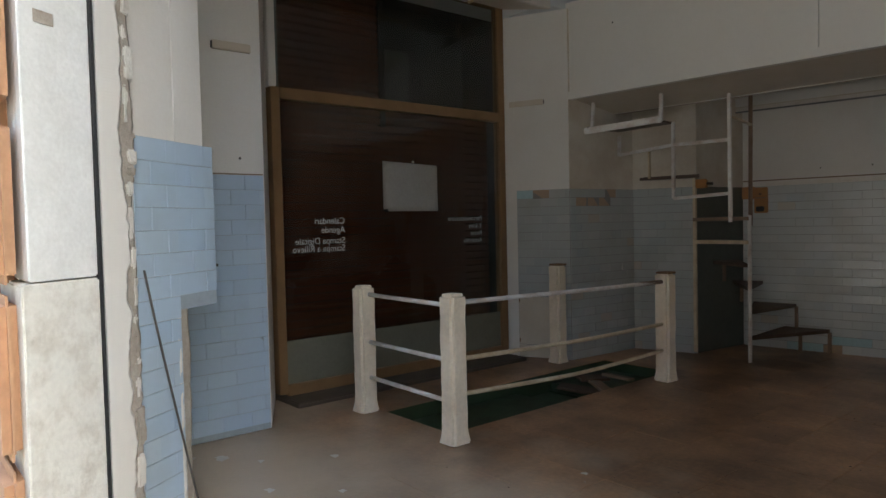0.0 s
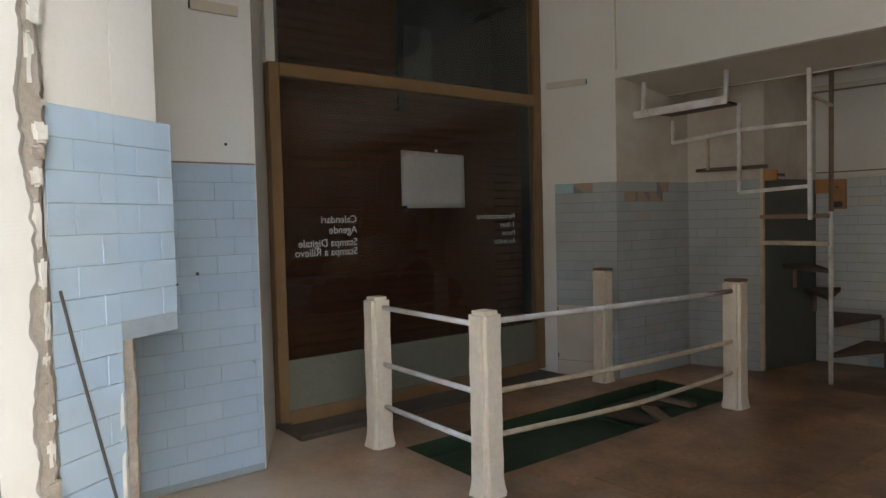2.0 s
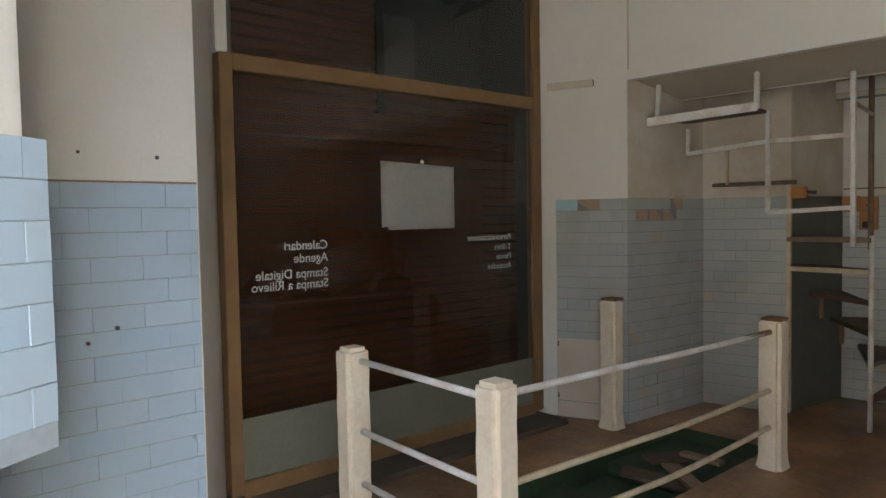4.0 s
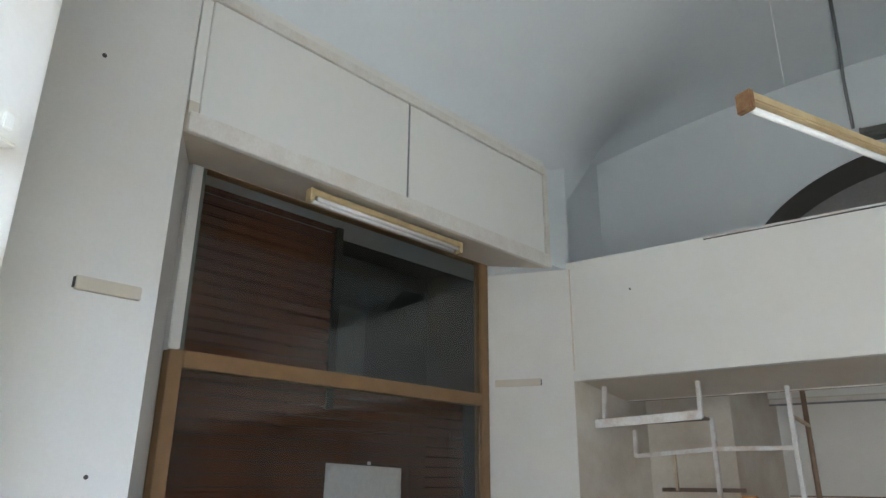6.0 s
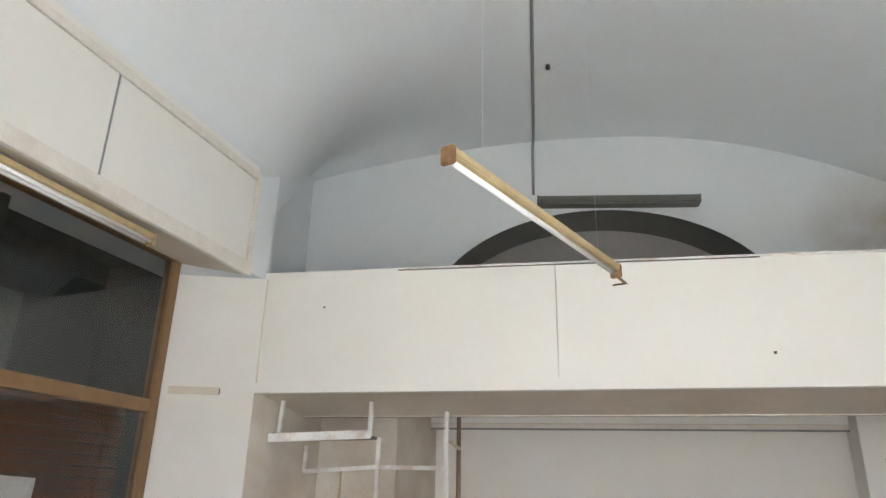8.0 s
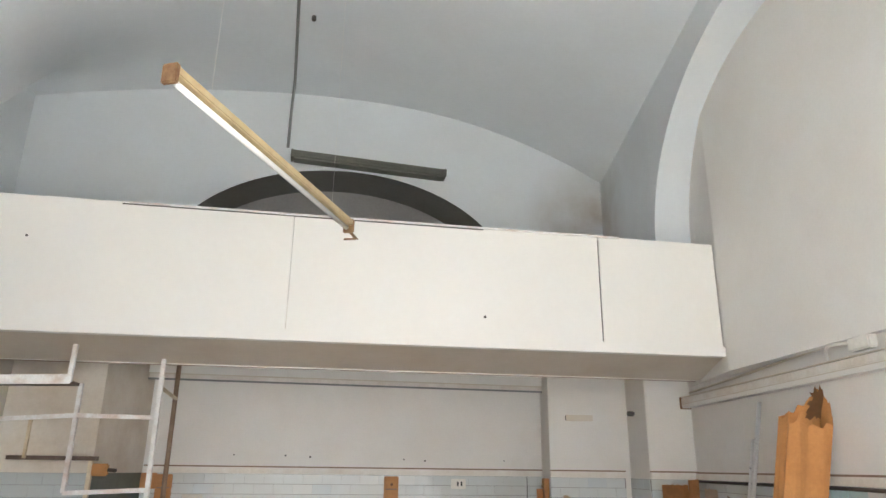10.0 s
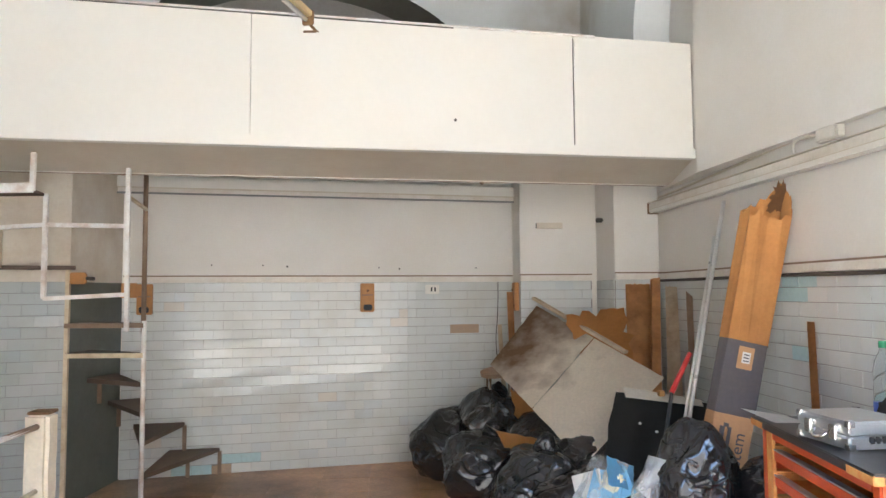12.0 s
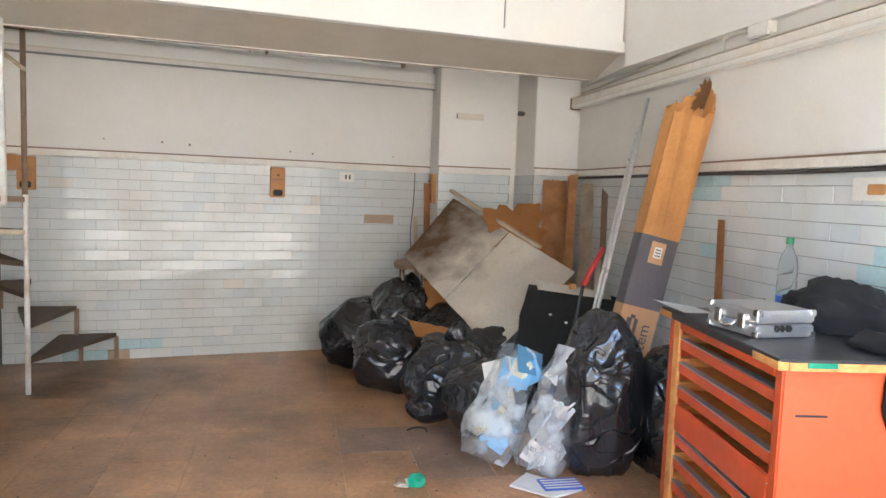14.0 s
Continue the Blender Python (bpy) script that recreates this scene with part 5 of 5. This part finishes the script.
sheet("wooden_stake", ((1.268, 4.99, 1.42), (1.268, 4.92, 1.42), (1.17, 4.72, 0.03), (1.17, 4.80, 0.03)), 0.025, PLY, "pointed brown stake leaning on the tiled wall", "stake", rag=0.003, seed=17)
sheet("white_post", ((0.98, 5.98, 1.08), (1.02, 5.98, 1.08), (0.96, 5.9, 0.03), (0.92, 5.9, 0.03)), 0.03, TRIM_WHITE, "short cream post standing in the heap", "wood piece", seed=18)
sheet("plank", ((1.05, 6.72, 1.70), (1.115, 6.70, 1.71), (0.98, 6.42, 0.03), (0.90, 6.42, 0.03)), 0.028, PLY, "splintered orange plank leaning in the corner", "plank", rag=0.008, seed=23)
st = thing("metal_pole", "long bare aluminium pole leaning on the side wall", "pole")
smooth(part("shaft", rod((1.272, 5.911, 2.23), (0.60, 5.43, 0.02), 0.014), POLE_METAL, st))
smooth(part("second_shaft", rod((1.19, 5.90, 1.98), (0.64, 5.46, 0.30), 0.010), POLE_METAL, st))
rh = thing("red_handle", "red painted tool handle standing in the heap", "tool")
smooth(part("grip", rod((0.86, 5.62, 1.19), (0.70, 5.55, 0.95), 0.017), RED, rh))
smooth(part("shaft", rod((0.70, 5.55, 0.95), (0.62, 5.55, 0.50), 0.012), BLACK, rh))

stool = thing("bar_stool", "tipped stool with a worn brown seat and chrome legs", "stool")
bm = bmesh.new()
bmesh.ops.create_cone(bm, cap_ends=True, segments=28, radius1=0.16, radius2=0.165, depth=0.035, matrix=pose(-0.14, 7.25, 0.90, 6, -8, 0))
part("seat", bm, METAL_BROWN, stool)
for dx, dy in ((0.10, -0.09), (-0.09, -0.09), (0.10, 0.09), (-0.09, 0.09)):
    smooth(part("leg", rod((-0.14 + dx, 7.25 + dy, 0.89), (-0.14 + dx * 1.25, 7.25 + dy * 1.25, 0.01), 0.012), CHROME, stool))

# tall torn carton
carton = thing("carton", "tall torn brown carton leaning on the side wall", "carton", pose(0.555, 5.10, 0.0, 0, 12.8, 0))
part("lower_print", box(0, 0.245, 0, 0.11, 0.02, 0.52, 0.004), CARD_DARK, carton)
part("label_panel", box(0.001, 0.244, -0.002, 0.11, 0.52, 0.93, 0.003), CARD_PALE, carton)
part("middle_print", box(0, 0.245, 0, 0.11, 0.93, 1.36, 0.004), CARD_DARK, carton, "grey printed middle of the carton")
bm = bmesh.new()
ring = [(0, 0), (0.06, 0), (0.12, 0), (0.18, 0), (0.245, 0), (0.245, 0.04), (0.245, 0.08), (0.245, 0.11), (0.18, 0.11), (0.12, 0.11), (0.06, 0.11), (0, 0.11), (0, 0.08), (0, 0.04)]
tops = [2.10, 2.13, 2.08, 2.10, 2.15, 2.28, 2.33, 2.36, 2.33, 2.24, 2.17, 2.15, 2.12, 2.14]
lo, hi = [bm.verts.new((x, y, 1.36)) for x, y in ring], [bm.verts.new((x + 0.012 * math.sin(k * 5), y + 0.012 * math.cos(k * 3), z)) for k, ((x, y), z) in enumerate(zip(ring, tops))]
for k in range(len(ring)):
    bm.faces.new((lo[k], lo[(k + 1) % len(ring)], hi[(k + 1) % len(ring)], hi[k]))
bmesh.ops.subdivide_edges(bm, edges=[e for e in bm.edges if all(v in set(hi) for v in e.verts)], cuts=3)
for v in bm.verts:
    if v.co.z > 1.95:
        v.co.z += 0.05 * noise.noise(v.co * 31) + 0.03 * noise.noise(v.co * 70)
bmesh.ops.solidify(bm, geom=list(bm.faces), thickness=0.006)
part("torn_top", bm, CARD, carton, "torn open top of brown cardboard")
# Dark brown puts the shade of the carton's hollow inside into a flap
CARD_INNER = surface("dark_inner_cardboard", (0.20, 0.10, 0.045), (0.34, 0.17, 0.07), 0.6, 0.9, scale=9, fine=50, bump=0.3)
sheet("torn_flap", ((0.14, 0.10, 2.16), (0.25, 0.10, 2.18), (0.265, 0.05, 2.38), (0.18, 0.10, 2.34)), 0.006, CARD_INNER, parent=carton, rag=0.05, seed=31)
part("tape_line", box(0.0, 0.246, -0.003, 0.0, 1.352, 1.36), CARD_DARK, carton)
part("sticker", box(0.075, 0.17, -0.004, -0.001, 1.20, 1.33, 0.002), CARD_PALE, carton)
part("sticker_centre", box(0.10, 0.15, -0.006, -0.004, 1.235, 1.30, 0.002), PAPER, carton)
for k in range(3):
    part("sticker_bar", box(0.108, 0.142, -0.0075, -0.006, 1.245 + 0.018 * k, 1.252 + 0.018 * k), CARD_DARK, carton)
part("printed_mark", box(0.045, 0.105, -0.006, -0.003, 0.60, 0.88, 0.02), CARD_DARK, carton)
part("printed_mark_centre", box(0.058, 0.092, -0.0075, -0.006, 0.62, 0.86, 0.012), CARD_PALE, carton)
lettering("printed_word", "system", 0.10, Matrix.Translation((0.20, -0.004, 0.56)) @ pose(0, 0, 0, 90, -90, 0), CARD_DARK, carton)

# ---- orange drawer cabinet with things on it ----
CAB = pose(0.445, 3.356, 0, 0, 0, 81)
cab = thing("drawer_cabinet", "orange-red wooden drawer cabinet, paint chipped, drawers missing", "cabinet", CAB)
L, D, Hc = 0.965, 0.74, 0.985
part("end_panel", box(0, 0.05, -D, 0, 0.0, Hc, 0.006), ORANGE, cab)
part("end_panel", box(L - 0.05, L, -D, 0, 0.0, Hc, 0.006), ORANGE, cab)
part("back_panel", box(0.05, L - 0.05, -D, -D + 0.02, 0.0, Hc), ORANGE, cab)
part("plinth", box(0.05, L - 0.05, -0.03, -0.005, 0.0, 0.06), ORANGE, cab)
part("stile", box(L - 0.12, L - 0.05, -0.012, 0.002, 0.0, Hc, 0.004), CHIPPED, cab, "chipped bare-wood stile")
part("top_rail", box(0.05, L - 0.05, -0.03, 0.0, 0.94, Hc, 0.004), ORANGE, cab)
for k, z in enumerate((0.885, 0.775, 0.665, 0.555, 0.445, 0.335, 0.225, 0.115)):
    part("shelf", box(0.05, L - 0.05, -D + 0.02, -0.035, z - 0.012, z - 0.004), CHIPPED, cab)
    r = part("drawer_rail", box(0.05, L - 0.12, -0.035, -0.003, z - 0.032, z + 0.012, 0.003), ORANGE, cab)
    part("metal_strip", box(0.05, L - 0.12, -0.033, -0.001, z + 0.012, z + 0.018), ALU, r)
    part("runner", box(L - 0.125, L - 0.06, -D + 0.05, -0.004, z - 0.03, z + 0.03, 0.008), CHIPPED, cab, "worn bare-wood runner")
part("drawer_front", box(0.05, L - 0.12, -0.02, 0.001, 0.475, 0.60, 0.005), ORANGE, cab, "one remaining orange drawer front")
top = part("worktop", box(-0.03, L + 0.03, -D - 0.02, 0.035, Hc, Hc + 0.035, 0.004), BLACK_TOP, cab, "black worktop with bare wood corners")
part("bare_corner", box(-0.032, 0.14, 0.0, 0.037, Hc - 0.002, Hc + 0.03, 0.003), CHIPPED, top)
part("bare_corner", box(L - 0.1, L + 0.032, 0.0, 0.037, Hc - 0.002, Hc + 0.03, 0.003), CHIPPED, top)
part("bare_edge", box(-0.033, -0.028, -D, 0.0, Hc - 0.002, Hc + 0.025), CHIPPED, top)
part("green_patch", box(-0.035, -0.032, -0.16, -0.06, Hc + 0.008, Hc + 0.026), GREEN, top)
part("scratch", box(-0.003, -0.001, -0.16, -0.05, 0.82, 0.828, m=None), BLACK, cab)
TOP = Hc + 0.035

case = thing("metal_case", "small aluminium carrying case lying closed on the cabinet", "case", pose(0.535, 3.62, TOP, 0, 0, 4) @ Matrix.Diagonal((0.85, 0.95, 1, 1)))
part("base", box(0, 0.31, 0, 0.30, 0.004, 0.052, 0.008), ALU, case)
part("lid", box(0, 0.31, 0, 0.30, 0.056, 0.105, 0.008), ALU, case)
for x, y in ((0, 0), (0.285, 0), (0, 0.275), (0.285, 0.275)):
    part("corner_guard", box(x - 0.004, x + 0.029, y - 0.004, y + 0.029, 0.002, 0.03, 0.005), CHROME, case)
    part("corner_guard", box(x - 0.004, x + 0.029, y - 0.004, y + 0.029, 0.08, 0.108, 0.005), CHROME, case)
for y in (0.06, 0.20):
    part("latch", box(-0.016, 0.0, y, y + 0.04, 0.03, 0.085, 0.004), CHROME, case)
smooth(tube_path("handle", [(-0.004, 0.115, 0.05), (-0.035, 0.115, 0.03), (-0.035, 0.185, 0.03), (-0.004, 0.185, 0.05)], 0.007, CHROME, case))
for k, w in enumerate((0.02, 0.016, 0.024)):
    part("printed_mark", box(0.09 + 0.03 * k, 0.098 + 0.03 * k + w, -0.0015, 0.001, 0.026, 0.05, 0.006), BLACK, case)
for x in (0.10, 0.21):
    part("foot", box(x, x + 0.02, 0.1, 0.2, 0.0, 0.006), BLACK, case)

jk = smooth(part("jacket", lump(bmesh.new(), (1.03, 3.80, TOP + 0.05), (0.20, 0.17, 0.125), 21, 0.22, TOP), CLOTH))
tagged(jk, "black jacket dropped in a heap on the cabinet", "jacket")
smooth(part("sleeve", lump(bmesh.new(), (0.88, 3.42, TOP + 0.0), (0.07, 0.10, 0.06), 24, 0.2, TOP, 3), CLOTH, jk))
smooth(part("hanging_sleeve", lump(bmesh.new(), (0.83, 3.29, TOP - 0.12), (0.045, 0.02, 0.12), 25, 0.2, 0.5, 3), CLOTH, jk))

PET = glassy("clear_bottle_plastic", (0.92, 0.95, 0.95), 0.05, 0.95, 1.2)
bottle = thing("water_bottle", "empty clear plastic water bottle with a green cap", "bottle", pose(1.07, 4.14, TOP))
prof = [(0.0, 0.0), (0.036, 0.0), (0.043, 0.012), (0.043, 0.07), (0.040, 0.08), (0.043, 0.09), (0.043, 0.15), (0.039, 0.165), (0.043, 0.18), (0.042, 0.22), (0.034, 0.265), (0.018, 0.30), (0.0135, 0.31), (0.0135, 0.33)]


def turned(profile, sides=24):
    bm = bmesh.new()
    rings = [[bm.verts.new((r * math.cos(k * math.tau / sides), r * math.sin(k * math.tau / sides), z)) for k in range(sides)] for r, z in profile if r > 0]
    for a, b in zip(rings, rings[1:]):
        for k in range(sides):
            bm.faces.new((a[k], a[(k + 1) % sides], b[(k + 1) % sides], b[k]))
    bm.faces.new(list(reversed(rings[0]))), bm.faces.new(rings[-1])
    return bm


smooth(part("bottle_body", turned(prof), PET, bottle))
part("cap", turned([(0.016, 0.322), (0.017, 0.326), (0.017, 0.348), (0.015, 0.352)]), surface("green_cap", (0.02, 0.22, 0.10), None, 0.3, 0.4), bottle, "green screw cap")
part("wrapper", turned([(0.0445, 0.02), (0.0445, 0.085)]), BLUE, bottle, "blue paper label")
tagged(sheet("loose_paper", ((0.53, 4.37, TOP + 0.03), (0.70, 4.30, TOP + 0.006), (0.70, 4.12, TOP + 0.006), (0.56, 4.14, TOP + 0.006)), 0.001, PAPER, seed=2), "white paper lying on the cabinet's corner", "paper")

# ---- litter on the floor and in the pit ----
for k, (x, y, s) in enumerate(((-3.83, 1.83, 0.05), (-3.17, 1.82, 0.035), (-3.62, 1.98, 0.025), (-2.9, 2.1, 0.025), (-3.4, 2.35, 0.03), (-2.2, 3.2, 0.022), (-3.95, 1.7, 0.02))):
    tagged(sheet("paper_scrap", ((x - s, y - s * 0.6, 0.008), (x + s, y - s * 0.5, 0.008), (x + s * 0.8, y + s * 0.6, 0.014), (x - s * 0.9, y + s * 0.5, 0.008)), 0.002, PAPER, cuts=4, rag=s * 0.4, seed=k), "torn white paper scrap on the floor", "paper scrap", "paper scraps on the floor")
cup = smooth(part("crushed_bottle", lump(bmesh.new(), (-0.50, 4.80, 0.025), (0.04, 0.03, 0.032), 31, 0.4, 0.0, 3), GREEN))
tagged(cup, "crushed green plastic bottle on the floor", "bottle")
smooth(part("clear_end", lump(bmesh.new(), (-0.565, 4.80, 0.018), (0.04, 0.022, 0.02), 33, 0.4, 0.0, 3), PET, cup))
tagged(tube_path("rubber_ring", [(-0.42, 5.60, 0.008), (-0.36, 5.66, 0.008), (-0.29, 5.62, 0.008), (-0.30, 5.56, 0.008)], 0.006, BLACK), "piece of black rubber ring on the floor", "ring")
deb = thing("broken_crate", "broken brown wood and rubble on the pit landing", "rubble")
for k, (x, y, r, l) in enumerate(((-3.62, 4.95, 20, 0.42), (-3.48, 5.05, -30, 0.36), (-3.70, 5.2, 70, 0.3), (-3.5, 5.3, 10, 0.26))):
    part("splintered_board", box(-l / 2, l / 2, -0.06, 0.06, -0.012, 0.012, 0.003, m=pose(x, y, -0.085 + 0.025 * k, 8 * (-1) ** k, 4, r)), METAL_BROWN if k % 2 else TREAD, deb)


# ---- the tiles themselves, last ----
tile_run(wall_left, (LEFT_X, 1.0), (LEFT_X, 2.335), 1.74, 0.0, TILE_BLUE, bed=GROUT_BLUE, size=BIG)
tile_run(wall_pier, splay((-3.15, 1.195, 0)).xy, splay((-3.15, 1.385, 0)).xy, 1.785, 0.0, TILE_BLUE, bed=GROUT_BLUE, size=BIG)
tile_run(wall_pier, splay((-3.156, 1.386, 0)).xy, splay((-3.156, 1.565, 0)).xy, 1.785, 1.02, TILE_BLUE, bed=GROUT_BLUE, size=BIG)
tile_run(wall_reveal, (-4.74, 5.345), (-4.24, 5.57), TILE_TOP, 0.0, TILE_SHADED, odd=((0, 0.12, 1.6, 1.7),), scar=((0.12, 0.3, 1.6, 1.7),), blanks=((0, 0.42, 0, 0.62),))
tile_run(wall_side, (-4.24, 5.57), (-4.17, 6.53), TILE_TOP, 0.0, TILE_SHADED, scar=((0.15, 0.65, 1.5, 1.6), (0.45, 0.7, 1.6, 1.7)))
tile_run(wall_stub, (-4.17, 6.53), (-3.545, 6.708), TILE_TOP, 0.0, TILE_SHADED)
turn = math.atan2(0.78, 0.088)
part("painted_panel", box(0.0, 0.785, -0.008, 0.01, 0.0, TILE_TOP, m=pose(-3.54, 6.71, 0, 0, 0, math.degrees(turn))), STAIR_PANEL, wall_stub, "smooth grey-green painted lower wall")
tile_run(wall_back, (-3.44, back_y(-3.44)), (-0.92, back_y(-0.92)), TILE_TOP, 0.0, TILE_MAT, odd=((0.85, 1.2, 0.1, 0.2), (0.5, 0.7, 0.0, 0.1)), scar=((0.7, 1.0, 0, 0.1),))
tile_run(wall_back, (-0.92, back_y(-0.92)), (0.135, back_y(0.135)), TILE_TOP, 0.0, TILE_MAT, joined=True)
part("bare_patch", box(2.98, 3.27, -0.011, 0, 1.20, 1.285, 0.002, m=BACK), TILE_SCAR, wall_back)
tile_run(pilaster_1, (0.14, 7.65), (0.83, 7.65), TILE_TOP, 0.7, TILE_MAT)
tile_run(pilaster_2, (0.885, 7.13), (RIGHT_X - 0.01, 7.13), TILE_TOP, 0.7, TILE_MAT)
tile_run(pilaster_2, (0.885, 7.65), (0.885, 7.13), TILE_TOP, 0.7, TILE_MAT)
tile_run(wall_right, (RIGHT_X, 7.12), (RIGHT_X, 5.59), TILE_TOP, 0.3, TILE_MAT, joined=True)
tile_run(wall_right, (RIGHT_X, 5.59), (RIGHT_X, 2.87), TILE_TOP, 0.3, TILE_MAT, odd=((0.32, 0.62, 1.5, 1.7), (0.37, 0.57, 1.2, 1.3), (1.67, 1.97, 1.1, 1.4), (1.17, 1.37, 1.0, 1.1)))

# floor slabs, worn nearly flush
S = 0.41
bm = box(0.0007, S - 0.0007, 0.0007, S - 0.0007, -0.02, 0.0)
bmesh.ops.bevel(bm, geom=[e for e in bm.edges if all(v.co.z > -0.001 for v in e.verts)], offset=0.0014, segments=1, affect="EDGES")
slab = bpy.data.meshes.new("floor_slab")
bm.to_mesh(slab)
bm.free()
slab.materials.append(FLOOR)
dark_slab = slab.copy()
dark_slab.materials.clear()
dark_slab.materials.append(surface("dark_worn_floor_slab", (0.20, 0.13, 0.09), (0.34, 0.22, 0.15), 0.8, 0.4, scale=5, fine=26, bump=0.4, sharp=0.16, grain=0.1))
for i in range(-10, 4):
    for j in range(5, 20):
        x, y = i * S - 0.04, j * S - 0.05
        if x < -2.95 and y < 5.95 or x < -4.2 or x + S > RIGHT_X or y + S > back_y(x) or (x < -3.3 and y + S > 6.4):
            continue
        o = new("floor_slab", dark_slab if (i, j) in ((-2, 13), (-1, 13), (-1, 12)) else slab)
        o.parent = floor
        o.location = (x, y, 0.0008 * math.sin(i * 3.7 + j * 7.9))


# crumbs of plaster and dirt on the floor
def crumbs(label, material, count, seed, size):
    rng = random.Random(seed)
    verts, faces = [], []
    for _ in range(count):
        x, y, r = rng.uniform(-2.85, 0.35), 2.3 + 4.6 * rng.random() ** 0.8, size * rng.uniform(0.4, 1.3)
        if rng.random() < 0.5:
            x, y = rng.gauss(-0.25, 0.55), rng.gauss(4.9, 0.55)
        x = max(-2.9, min(0.4, x))
        k, a = len(verts), rng.uniform(0, 6.28)
        for i in range(5):
            q = r * rng.uniform(0.6, 1.2)
            verts.append((x + q * math.cos(a + i * 1.2566), y + 0.7 * q * math.sin(a + i * 1.2566), 0.0013))
        verts.append((x + r * 0.2, y, 0.002 + r * 0.5))
        faces += [(k + i, k + (i + 1) % 5, k + 5) for i in range(5)]
    me = bpy.data.meshes.new("crumbs")
    me.from_pydata(verts, [], faces)
    me.materials.append(material)
    tagged(new("floor_crumbs", me), label, "debris", kind="stuff")


crumbs("pale plaster crumbs scattered on the brown floor", BROKEN, 90, 5, 0.007)
crumbs("dark dirt crumbs scattered on the brown floor", CABLE, 130, 6, 0.007)
